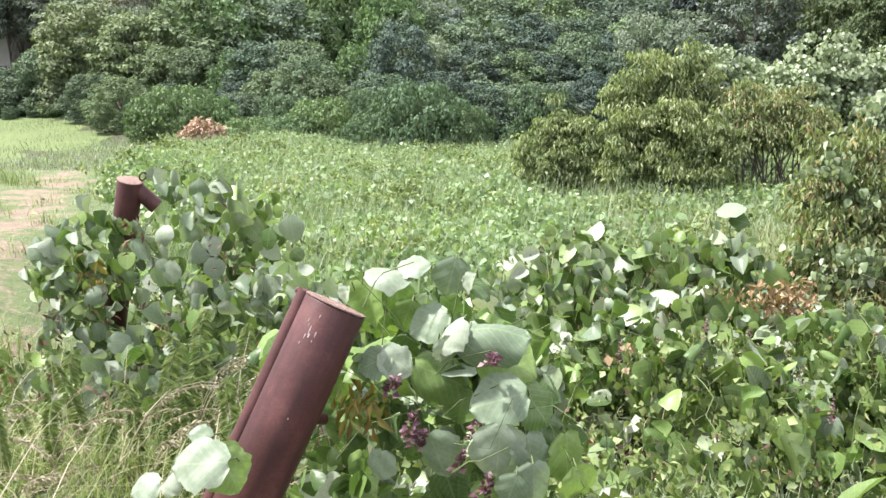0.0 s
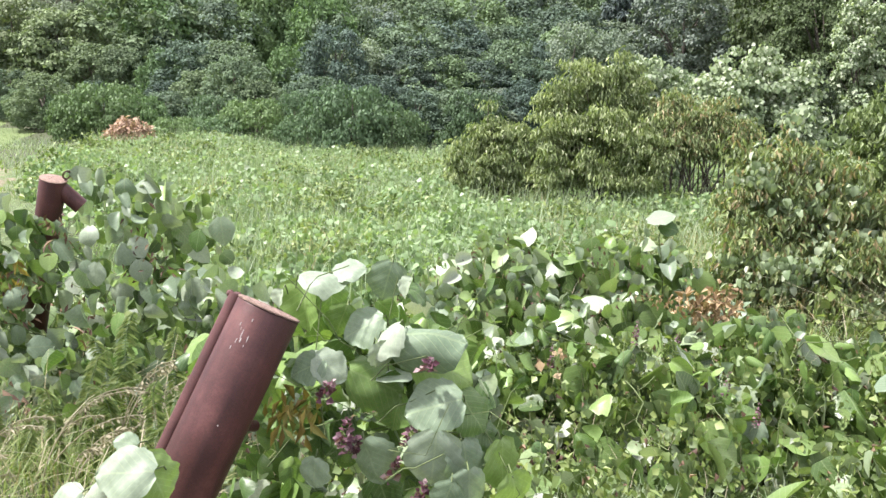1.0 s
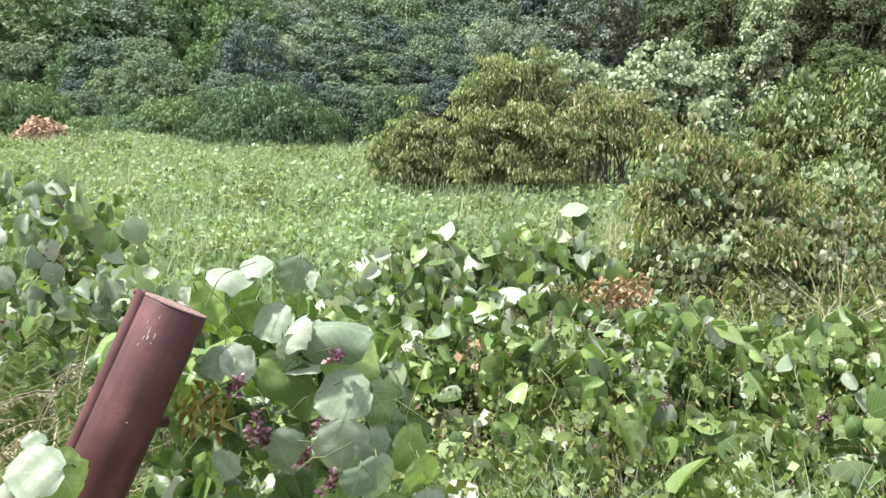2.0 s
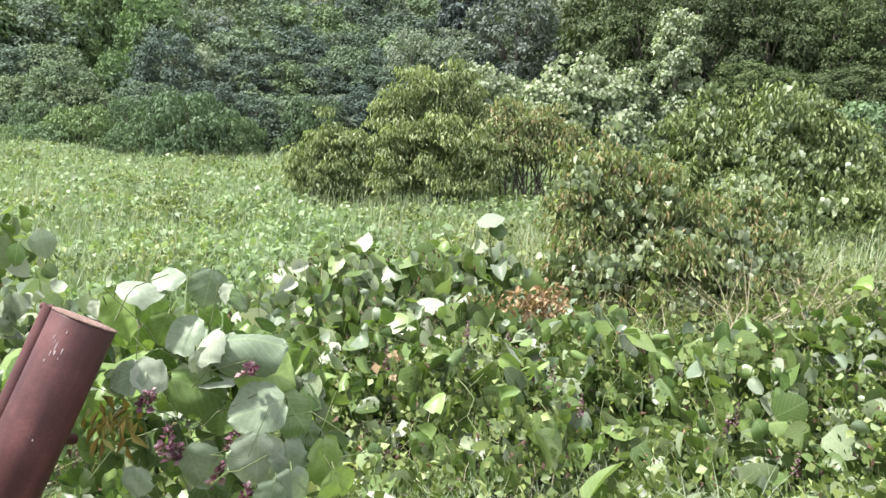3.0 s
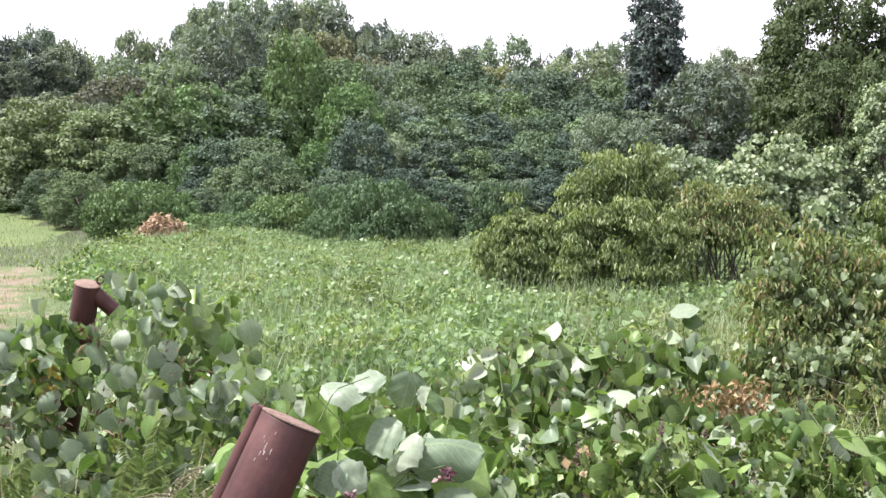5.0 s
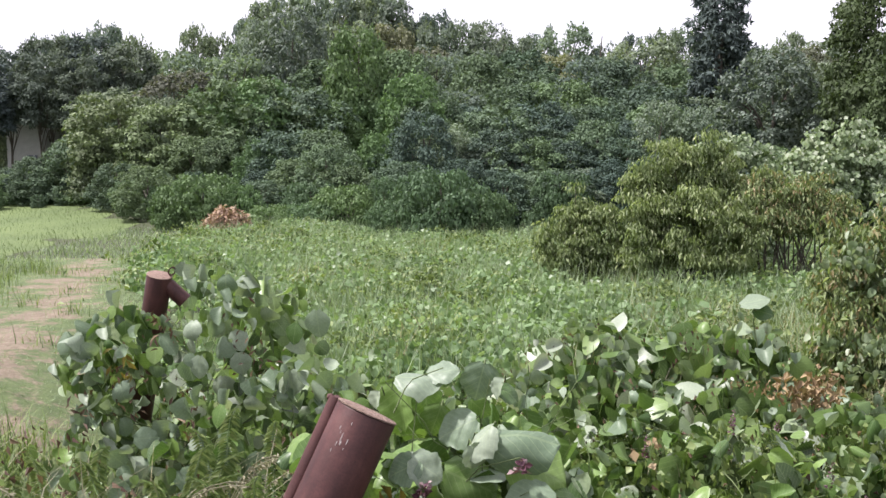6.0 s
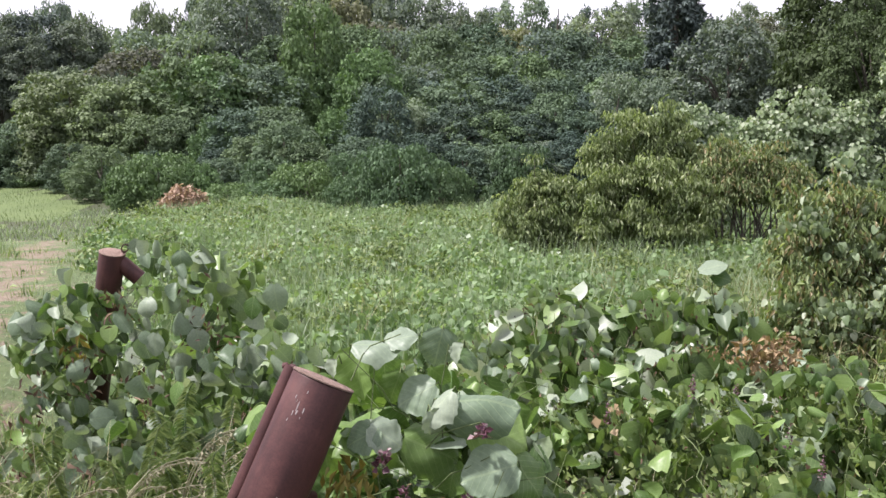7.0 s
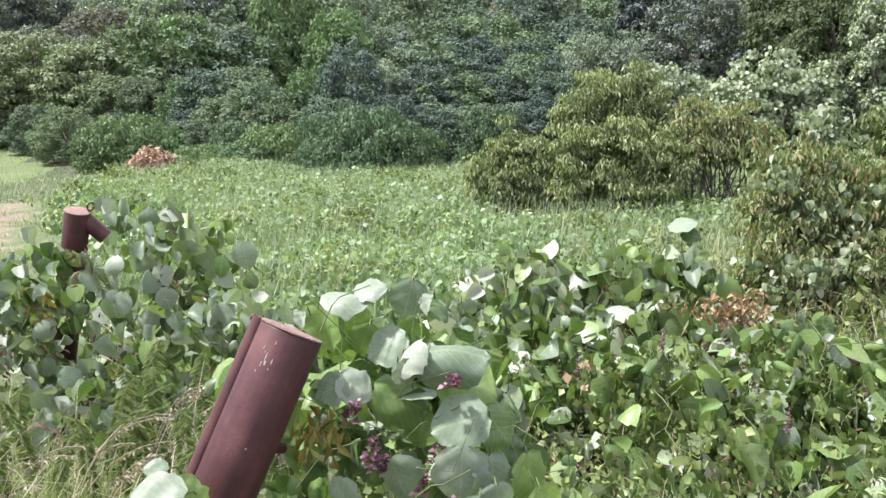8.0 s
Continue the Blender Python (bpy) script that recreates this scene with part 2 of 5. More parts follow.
def rust_paint():
    m, nt, p = shader("rusty_steel")
    a, b, c = grain(nt, 9.0, 5.0, 0.6), grain(nt, 160.0, 4.0, 0.7), grain(nt, 34.0, 6.0, 0.65)
    col = ramp(nt, a, [(0.3, (0.045, 0.019, 0.018)), (0.55, (0.066, 0.027, 0.026)), (0.75, (0.1, 0.045, 0.041))])
    col = blend(nt, "MULTIPLY", 0.5, col, ramp(nt, b, [(0.35, (0.6, 0.55, 0.55)), (0.6, (1.15, 1.1, 1.1))]))
    flakes = ramp(nt, c, [(0.68, (0, 0, 0)), (0.74, (1, 1, 1))])
    col = blend(nt, "MIX", maths(nt, "MULTIPLY", flakes, 0.45), col, (0.17, 0.1, 0.08))
    nt.links.new(col, p.inputs["Base Color"])
    p.inputs["Roughness"].default_value, p.inputs["Metallic"].default_value = 0.5, 0.0
    p.inputs["Specular IOR Level"].default_value = 0.3
    stain = nt.nodes.new("ShaderNodeTexNoise")
    stain.inputs["Scale"].default_value, stain.inputs["Detail"].default_value = 3.0, 5.0
    stretch = nt.nodes.new("ShaderNodeMapping")
    stretch.inputs["Scale"].default_value = (9.0, 9.0, 1.2)
    nt.links.new(nt.nodes.new("ShaderNodeTexCoord").outputs["Object"], stretch.inputs[0])
    nt.links.new(stretch.outputs[0], stain.inputs["Vector"])
    col = blend(nt, "MULTIPLY", 0.55, col, ramp(nt, stain.outputs["Fac"], [(0.35, (0.6, 0.58, 0.6)), (0.65, (1.25, 1.22, 1.15))]))
    nt.links.new(col, p.inputs["Base Color"])
    relief(nt, p, c, 0.35, 0.003)
    return m


rust = rust_paint()
# pale tan rust of the caps, brightened by sunlight painted in
rust_cap = earth_paint("pale_sunlit_rust", [(0.3, (0.198, 0.129, 0.106)), (0.6, (0.289, 0.198, 0.167)), (0.8, (0.38, 0.289, 0.243))], 60.0, 8.0)


# ---- building helpers ----
def mesh_of(name, verts, tris, mat, uv=None, smooth=False):
    verts, tris = np.asarray(verts, np.float32), np.asarray(tris, np.int32)
    me = bpy.data.meshes.new(name)
    me.vertices.add(len(verts))
    me.vertices.foreach_set("co", verts.ravel())
    me.loops.add(tris.size)
    me.loops.foreach_set("vertex_index", tris.ravel())
    me.polygons.add(len(tris))
    me.polygons.foreach_set("loop_start", np.arange(0, tris.size, tris.shape[1], dtype=np.int32))
    if uv is not None:
        me.uv_layers.new(name="uv").data.foreach_set("uv", np.asarray(uv, np.float32)[tris.ravel()].ravel())
    me.update()
    me.validate()
    if smooth:
        me.polygons.foreach_set("use_smooth", np.ones(len(tris), bool))
    me.materials.append(mat)
    return me


def part(name, data, material, parent, label=""):
    """One mesh object under a thing or a part, from a bmesh or a mesh."""
    if isinstance(data, bmesh.types.BMesh):
        me = bpy.data.meshes.new(name)
        data.to_mesh(me)
        data.free()
        me.materials.append(material)
        data = me
    ob = new(name, data)
    ob.parent = parent
    return tagged(ob, label)


def loose(name, data, material, parent):
    """A part of countless small pieces."""
    return tagged(part(name, data, material, parent), kind="stuff")


def thing(name, label, category, group="", kind="", at=(0, 0, 0)):
    ob = new(name)
    ob.location = at
    ob.empty_display_size = 0.2
    return tagged(ob, label, category, group, kind)


def unit(v):
    return v / np.maximum(np.linalg.norm(v, axis=-1, keepdims=True), 1e-9)


def leaf_shape(stations, across=6, fold=0.0, bow=0.5, curl=0.5, broad=0.5, ragged=0.03, seed=0):
    """A broad leaf 1 long along +y with a short point: folded along its midrib, bowed along it and curled across it by so many radians. Returns points, triangles and uv."""
    r = np.random.RandomState(seed)
    pts, uv, tris = [], [], []
    for i in range(stations + 1):
        s = i / stations
        w = broad * float(np.interp(s, (0, 0.07, 0.2, 0.38, 0.58, 0.76, 0.9, 0.97, 1.0), (0.22, 0.66, 0.93, 1.0, 0.92, 0.7, 0.38, 0.16, 0.02)))
        w *= 1 + 0.05 * math.sin(s * 13 + seed * 1.9) + 0.035 * math.sin(s * 29 + seed)
        for k in range(across + 1):
            side = 2 * k / across - 1
            q = side * w * (1 + (abs(side) > 0.99) * ragged * r.normal())
            turn, arc = curl * q * 2, bow * s
            x = math.sin(turn) / (2 * curl) if abs(curl) > 0.01 else q
            y = math.sin(arc) / bow if abs(bow) > 0.01 else s
            z = -(1 - math.cos(turn)) / (2 * curl) if abs(curl) > 0.01 else 0.0
            z -= (1 - math.cos(arc)) / bow if abs(bow) > 0.01 else 0.0
            ripple = 0.022 * math.sin(9 * s + 4 * side + seed) + 0.014 * math.sin(17 * s - 6 * side + 2 * seed) * abs(side)
            pts.append((x, y - 0.05 * abs(side) * (s < 0.01), z + fold * abs(q) + ripple))
            uv.append((0.5 + q, s))
    n = across + 1
    for i in range(stations):
        for k in range(across):
            a = n * i + k
            tris += [(a, a + 1, a + n + 1), (a, a + n + 1, a + n)]
    return np.array(pts), np.array(tris), np.array(uv)


def plain_leaf(fold=0.2, droop=0.25, broad=0.46):
    """A broad pointed leaf of few triangles."""
    rows = ((0.03, 0.55), (0.2, 0.98), (0.45, 1.0), (0.7, 0.86), (0.9, 0.52))
    pts = [(-broad * w, y, fold * broad * w - droop * y * y) for y, w in rows] + [(0, 1.02, -droop)]
    pts += [(broad * w * 1.03, y, fold * broad * w - droop * y * y) for y, w in rows[::-1]]
    pts += [(0, 0.02, 0), (0, 0.5, -droop * 0.25)]
    n = len(pts) - 1
    tris = [(n, (k + 1) % n, k) for k in range(n)]
    return np.array(pts), np.array(tris), np.array([(0.5 + p[0], p[1]) for p in pts])


def sliver(broad=0.42, bend=0.15):
    """The smallest leaf: one bent point."""
    return np.array([(-broad * 0.8, 0.3, bend), (0.1, 1, -bend), (broad, 0.1, bend)]), np.array([(0, 2, 1)]), np.array([(0, 0.3), (0.5, 1), (1, 0)])


def diamond(broad=0.5, fold=0.15, droop=0.15):
    pts = np.array([(0, 0, 0), (-broad, 0.45, fold), (0, 1, -droop), (broad, 0.45, fold)])
    return pts, np.array([(0, 2, 1), (0, 3, 2)]), np.array([(0.5, 0), (0, 0.5), (0.5, 1), (1, 0.5)])


LEAF_FAR = diamond()
LEAF_THIN = diamond(0.15, 0.05, 0.3)
LEAVES_FINE = [leaf_shape(6, 4, 0.15, 0.5, 0.4, 0.48, 0.04, 1), leaf_shape(6, 4, 0.0, 0.9, 2.0, 0.52, 0.06, 2), leaf_shape(6, 4, 1.1, 0.4, -0.2, 0.5, 0.06, 3), leaf_shape(6, 4, 0.1, 1.9, 0.7, 0.5, 0.06, 4), leaf_shape(6, 4, 0.2, 0.3, -1.5, 0.5, 0.06, 5), leaf_shape(6, 4, -0.8, 0.9, 0.6, 0.48, 0.06, 6)]
LEAVES_BROAD = [leaf_shape(14, 8, 0.06, 0.5, 0.35, 0.52, 0.05, 7), leaf_shape(14, 8, 0.0, 0.6, 1.0, 0.54, 0.05, 8), leaf_shape(14, 8, 0.0, 0.6, 1.85, 0.6, 0.045, 9), leaf_shape(14, 8, 0.5, 0.5, 0.0, 0.5, 0.05, 10), leaf_shape(14, 8, 0.15, 1.2, 0.3, 0.52, 0.05, 11)]
LEAVES_MID = [plain_leaf(0.3, 0.2, 0.5), plain_leaf(-0.2, 0.4, 0.54), plain_leaf(1.0, 0.1, 0.4), plain_leaf(0.2, 0.75, 0.48), plain_leaf(-0.9, 0.15, 0.46)]


def strewn(shape, place, tip, face, size):
    """Copies of a leaf shape: at the places, pointing along tip, facing face, of that size."""
    pts, tris, uv = shape
    y = unit(tip)
    x = unit(np.cross(y, face))
    z = np.cross(x, y)
    size = np.asarray(size).reshape(len(place), 1, 1)
    v = (pts[None, :, 0:1] * x[:, None] + pts[None, :, 1:2] * y[:, None] + pts[None, :, 2:3] * z[:, None]) * size + place[:, None]
    f = tris[None] + (np.arange(len(place)) * len(pts))[:, None, None]
    return v.reshape(-1, 3), f.reshape(-1, 3), np.tile(uv, (len(place), 1))


def leaves(name, shape, place, tip, face, size, mat):
    v, f, uv = strewn(shape, place, tip, face, size)
    return mesh_of(name, v, f, mat, uv)


def blades(rng, root, height, lean, width):
    """Bent grass blades of three spans each."""
    n = len(root)
    turn = rng.uniform(0, 2 * np.pi, n)
    side = np.stack([np.cos(turn), np.sin(turn), 0 * turn], 1)
    out = np.stack([-np.sin(turn), np.cos(turn), 0 * turn], 1) * lean[:, None]
    rows = []
    for s in (0, 0.4, 0.75, 1.0):
        mid = root + np.array([0, 0, 1.0]) * (height * (s - 0.35 * np.minimum(lean, 1.2) * s * s))[:, None] + out * (height * s * s)[:, None]
        w = (width * (1 - 0.92 * s))[:, None] * side * 0.5
        rows += [mid - w, mid + w]
    v = np.stack(rows, 1).reshape(-1, 3)
    t = np.array([(0, 1, 3), (0, 3, 2), (2, 3, 5), (2, 5, 4), (4, 5, 7), (4, 7, 6)])
    return v, (t[None] + (np.arange(n) * 8)[:, None, None]).reshape(-1, 3)


def tube(points, radius, sides=6, taper=1.0):
    """A round stem through points."""
    points = [Vector(p) for p in points]
    v, f = [], []
    for i, p in enumerate(points):
        d = (points[min(i + 1, len(points) - 1)] - points[max(i - 1, 0)]).normalized()
        a = d.orthogonal().normalized()
        b = d.cross(a)
        r = radius * (1 + (taper - 1) * i / max(1, len(points) - 1))
        v += [p + (a * math.cos(2 * math.pi * k / sides) + b * math.sin(2 * math.pi * k / sides)) * r for k in range(sides)]
    for i in range(len(points) - 1):
        for k in range(sides):
            a, b = i * sides + k, i * sides + (k + 1) % sides
            f += [(a, b, b + sides), (a, b + sides, a + sides)]
    return np.array([tuple(p) for p in v]), np.array(f)


def joined(pieces):
    v, f, n = [], [], 0
    for a, b in pieces:
        v.append(a)
        f.append(b + n)
        n += len(a)
    return np.concatenate(v), np.concatenate(f)


def lumps(x, y, scale, seed):
    """Smooth uneven numbers about 0, between -1 and 1."""
    r = np.random.RandomState(seed)
    total = 0 * x
    for i in range(7):
        a, k = r.uniform(0, 2 * np.pi), scale * r.uniform(0.6, 1.9)
        total = total + np.sin((x * np.cos(a) + y * np.sin(a)) * k + r.uniform(0, 6.3))
    return total / 4.2


def step(a, b, t):
    t = np.clip((t - a) / (b - a), 0, 1)
    return t * t * (3 - 2 * t)


# ---- ground ----
def ground_height(x, y):
    x, y = np.asarray(x, float), np.asarray(y, float)
    shift = 1.3 * (1 - step(-1.3, 0.2, x))
    bank = -0.7 * step(2.4 + shift, 4.4 + shift, y) * step(-5.0, -2.6, x)
    left = (-0.12 * step(2, 8, y) - 0.3 * step(10, 24, y)) * (1 - step(-5.0, -2.6, x))
    hill = 4.6 * step(31, 82, y) * (0.35 + 0.65 * step(-26, -10, x))
    return bank + left + 0.05 * lumps(x, y, 1.3, 3) * step(2.5, 6, y) + hill


gx = np.concatenate([[-3000, -900, -300, -150, -95], np.arange(-70, 70.1, 0.7), [95, 150, 300, 900, 3000]])
gy = np.concatenate([[-3000, -900, -300, -100, -40, -15], np.arange(-6, 40, 0.5), np.arange(40, 100, 1.5), [130, 200, 400, 900, 3000]])
xx, yy = np.meshgrid(gx, gy)
zz = ground_height(xx, yy)
cols = len(gx)
corner = (np.arange(len(gy) - 1)[:, None] * cols + np.arange(cols - 1)[None]).ravel()
quads = np.stack([corner, corner + 1, corner + cols + 1, corner + cols], 1)
ground = new("ground", mesh_of("ground", np.stack([xx.ravel(), yy.ravel(), zz.ravel()], 1), quads, soil, smooth=True))
tagged(ground, "dark weedy earth running up into a wooded hillside", "ground", kind="structure")


def strip(name, ax, ay, bx, by, wa, wb, mat, lift, label, category, n=40):
    """A strip lying on the ground from a to b, with an uneven edge."""
    v, f = [], []
    for i in range(n + 1):
        s = i / n
        x, y, w = ax + (bx - ax) * s, ay + (by - ay) * s, wa + (wb - wa) * s
        for k in range(7):
            px = x + (k / 6 - 0.5) * w + 0.18 * math.sin(i * 1.7 + k * 5) * (k in (0, 6)) + 0.1 * math.sin(i * 0.8 + k)
            v.append((px, y, float(ground_height(px, y)) + lift * (1 - 1.5 * (k / 3 - 1) ** 4)))
    for i in range(n):
        for k in range(6):
            a = i * 7 + k
            f.append((a, a + 1, a + 8, a + 7))
    ob = new(name, mesh_of(name, v, f, mat, smooth=True))
    return tagged(ob, label, category, kind="structure")


strip("path", -3.65, 6.5, -9.1, 23.3, 3.2, 3.0, path_soil, 0.05, "dry trodden earth path beside the overgrown field", "path")
strip("paddy_field", -16.6, 18.0, -24.0, 49.0, 13.5, 20.0, paddy_soil, 0.04, "bright green rice paddy in front of the wood", "paddy")


# ---- trees ----
HEIGHT = {}


def lobed_crown(rng, radius, height, clumps, count, fat=0.3, flat=0.75, hang=0.0, belly=0.42):
    """Leaf places on domed clumps round an uneven crown, with their tips and faces; the clumps' undersides stay bare."""
    s = (np.arange(clumps) + rng.uniform(0, 1, clumps)) / clumps
    a = np.arange(clumps) * 2.4 + rng.normal(0, 0.5, clumps)
    half = np.where(s > belly, 1.1 - belly, belly + 0.3)
    level = radius * np.sqrt(np.clip(1 - ((s - belly) / half) ** 2, 0.04, 1)) * (1 + 0.14 * np.sin(3 * a + 5 * s))
    size = radius * fat * rng.uniform(0.6, 1.3, clumps) * (1.1 - 0.35 * s)
    out = np.maximum(0, level - size * 0.7) * rng.uniform(0.5, 1.0, clumps) ** 0.6
    centre = np.stack([np.cos(a) * out, np.sin(a) * out, size * 0.3 + s * (height - 1.3 * size * flat)], 1)
    pick = rng.choice(clumps, count, p=size**2 / (size**2).sum())
    away = np.stack([np.cos(a), np.sin(a), 0.3 + 0 * a], 1)[pick]
    n = unit(rng.normal(0, 1, (count, 3)) + 0.35 * away)
    n[:, 2] = np.where(n[:, 2] < -0.25, -n[:, 2], n[:, 2])
    ragged = 1 + 0.2 * np.sin(n[:, 0] * 7 + pick) * np.sin(n[:, 1] * 6 + 2 * pick) + 0.12 * np.sin(n[:, 2] * 9 + 3 * pick)
    depth = rng.uniform(0.72, 1.06, count) * ragged
    inner = rng.uniform(0, 1, count) < 0.1
    place = centre[pick] * np.where(inner, 0.75, 1.0)[:, None] * np.array([1, 1, 0]) + np.array([0, 0, 1]) * centre[pick] + n * (size[pick] * depth)[:, None] * np.array([1, 1, flat])
    face = unit(n + np.array([0, 0, 0.25]) + rng.normal(0, 0.24, (count, 3)))
    tip = unit(n * 0.5 + rng.normal(0, 0.6, (count, 3)) + np.array([0, 0, -0.4 - hang]))
    return place, tip, face, centre


def limbs(rng, centres, height, radius, base=0.0, count=9, thick=1.0):
    """A tapered trunk with limbs out to the crown's clumps."""
    top = Vector((rng.uniform(-0.2, 0.2), rng.uniform(-0.2, 0.2), height * 0.8))
    trunk = [Vector((0, 0, base)), Vector((0.06 * radius, 0, base + (height - base) * 0.3)), Vector((-0.05 * radius, 0.04, height * 0.55)), top]
    pieces = [tube(trunk, (0.022 * height + 0.03) * thick, 8, 0.25)]
    for c in centres[:count]:
        s = min(0.75, max(0.1, c[2] / height * 0.7))
        start = Vector((0, 0, base)).lerp(top, s)
        mid = start.lerp(Vector(c), 0.5) + Vector((0, 0, 0.05 * height))
        pieces.append(tube([start, mid, Vector(c)], (0.009 * height + 0.012) * thick, 5, 0.3))
    return joined(pieces)


def tree_kind(name, label, category, group, seed, radius, height, clear, clumps, count, shape, size, mat, fat=0.3, flat=0.75, hang=0.0, thick=1.0, belly=0.42):
    """A tree or shrub with a trunk, limbs and a leafy crown that starts clear metres up."""
    rng = np.random.RandomState(seed)
    root = thing(name, label, category, group)
    place, tip, face, centre = lobed_crown(rng, radius, height - clear, clumps, count, fat, flat, hang, belly)
    place[:, 2] += clear
    centre[:, 2] += clear
    v, f = limbs(rng, centre[rng.permutation(clumps)], height, radius, -0.3, 10, thick)
    part("trunk", mesh_of("trunk", v, f, bark, smooth=True), bark, root)
    part("crown", leaves("crown", shape, place, tip, face, size * rng.uniform(0.65, 1.3, count), mat), mat, root)
    HEIGHT[root.name] = height
    return root


def spray_shrub(name, label, x, y, z, lobes, sprays, per, seed, mat, size=0.19, shape=LEAF_THIN, extra=None, thick=1.0, bare=0.05, tuft=0.24):
    """A shrub of many branch ends, each with a tuft of hanging leaves, over lobes of (across, back, top, half width); extra: a second leaf with its share of the tufts."""
    rng = np.random.RandomState(seed)
    root = thing(name, label, "shrub", "shrubs in the field", at=(x, y, z))
    px, py, ph, pw = np.array(lobes, float).T
    own = rng.choice(len(lobes), sprays, p=pw * ph / (pw * ph).sum())
    a = rng.uniform(0, 2 * np.pi, sprays)
    s = rng.uniform(bare, 1, sprays) ** 0.85
    out = pw[own] * np.sqrt(np.clip(1.04 - s**5, 0, 1)) * rng.uniform(0.55, 1.1, sprays) ** 0.7
    shoot = np.where((s > 0.85) & (rng.uniform(0, 1, sprays) < 0.25), rng.uniform(1.03, 1.14, sprays), rng.uniform(0.88, 1.02, sprays))
    centre = np.stack([px[own] + np.cos(a) * out, py[own] + np.sin(a) * out, ph[own] * s * shoot], 1)
    pick = np.repeat(np.arange(sprays), per)
    n = len(pick)
    big = tuft * rng.uniform(0.6, 1.25, sprays)[pick]
    spread = unit(rng.normal(0, 1, (n, 3))) * (big * rng.uniform(0.3, 1.3, n))[:, None]
    spread[:, 2] = np.abs(spread[:, 2]) * 0.8 - 0.25 * big
    place = centre[pick] + spread
    face = unit(unit(spread + 1e-6) + np.array([0, -0.2, 0.6]) + rng.normal(0, 0.4, (n, 3)))
    tip = unit(spread / big[:, None] * 0.45 + rng.normal(0, 0.35, (n, 3)) + np.array([0, 0, -0.9]))
    pieces = []
    for k, c in enumerate(centre[rng.permutation(sprays)[:34]]):
        foot = Vector((px[k % len(px)] * 0.6 + 0.08 * math.sin(k * 3.1), py[k % len(px)] * 0.6 + 0.08 * math.cos(k * 2.3), -0.1))
        mid = foot.lerp(Vector(c), 0.5) + Vector((0.1 * math.sin(k), 0, 0.12))
        pieces.append(tube([foot, mid, Vector(c)], 0.017 * thick, 5, 0.35))
    v, f = joined(pieces)
    loose("stem", mesh_of("stem", v, f, bark, smooth=True), bark, root)
    main = np.ones(n, bool)
    if extra:
        shape2, size2, mat2, share, name2 = extra
        main = (rng.uniform(0, 1, sprays) > share)[pick]
        few = ~main & (rng.uniform(0, 1, n) < 0.4)
        loose(name2, leaves(name2, shape2, place[few] + np.array([0, -0.03, 0.02]), tip[few], face[few], size2 * rng.uniform(0.6, 1.3, few.sum()), mat2), mat2, root)
        main = main | (rng.uniform(0, 1, n) < 0.3)
    part("foliage", leaves("foliage", shape, place[main], tip[main], face[main], size * rng.uniform(0.65, 1.3, main.sum()), mat), mat, root)
    return root


def set_tree(kind, x, y, tall, wide, turn):
    """A copy of a tree, tall and wide times its size, standing on the ground."""
    t = copy_thing(kind, pose(x, y, float(ground_height(x, y)) - 0.05, 0, 0, turn))
    t.scale = (wide, wide, tall)
    return t


def set_top(kind, x, y, top, wide, turn):
    """A copy of a tree whose crown reaches up to the height top."""
    return set_tree(kind, x, y, (top - float(ground_height(x, y))) / HEIGHT[kind.name], wide, turn)


TUFT = sliver()
NEEDLE = sliver(0.22, 0.1)
WOOD = "trees of the wooded hillside"
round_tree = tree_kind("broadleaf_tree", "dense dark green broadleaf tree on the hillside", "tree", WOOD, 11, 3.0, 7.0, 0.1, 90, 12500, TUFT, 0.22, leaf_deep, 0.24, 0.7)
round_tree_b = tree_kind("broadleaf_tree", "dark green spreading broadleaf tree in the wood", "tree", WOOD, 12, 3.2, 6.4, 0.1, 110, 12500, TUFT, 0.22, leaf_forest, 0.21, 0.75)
light_tree = tree_kind("broadleaf_tree", "lighter green broadleaf tree in flat leafy layers", "tree", WOOD, 13, 2.8, 5.4, 0.1, 80, 12000, TUFT, 0.2, leaf_light, 0.3, 0.42)
grey_tree = tree_kind("broadleaf_tree", "grey-green tree with silvery leaf tips in the wood", "tree", WOOD, 14, 2.7, 6.5, 0.1, 130, 12500, TUFT, 0.19, leaf_grey, 0.2, 0.9)
draped_tree = tree_kind("vine_covered_tree", "tall tree draped to the ground with green vines", "tree", WOOD, 15, 1.9, 7.0, 0.0, 80, 14000, TUFT, 0.19, leaf_vine, 0.3, 1.7, 1.4, 0.6)
pale_tree = tree_kind("vine_covered_tree", "slender tree hung with pale vine leaves", "tree", WOOD, 19, 1.2, 6.0, 0.0, 70, 10000, diamond(0.4, 0.2, 0.25), 0.14, leaf_white, 0.3, 1.1, 0.8, 0.4)
dark_conifer = tree_kind("conifer", "tall dark conifer rising above the wood", "tree", WOOD, 16, 2.0, 11.0, 0.2, 170, 18000, NEEDLE, 0.34, leaf_pine, 0.26, 0.8, 0.0, 1.0, 0.3)
pine_tree = tree_kind("pine_tree", "dark pine with bare trunk and high crown", "tree", WOOD, 17, 2.6, 11.0, 5.2, 60, 9000, NEEDLE, 0.36, leaf_pine, 0.27, 0.6, 0.0, 0.42)
ridge_tree = tree_kind("broadleaf_tree", "tree on the ridge of the hill, painted the grey-green of distant haze", "tree", WOOD, 20, 3.0, 7.0, 0.2, 110, 8000, TUFT, 0.25, leaf_ridge_haze, 0.2, 0.8)
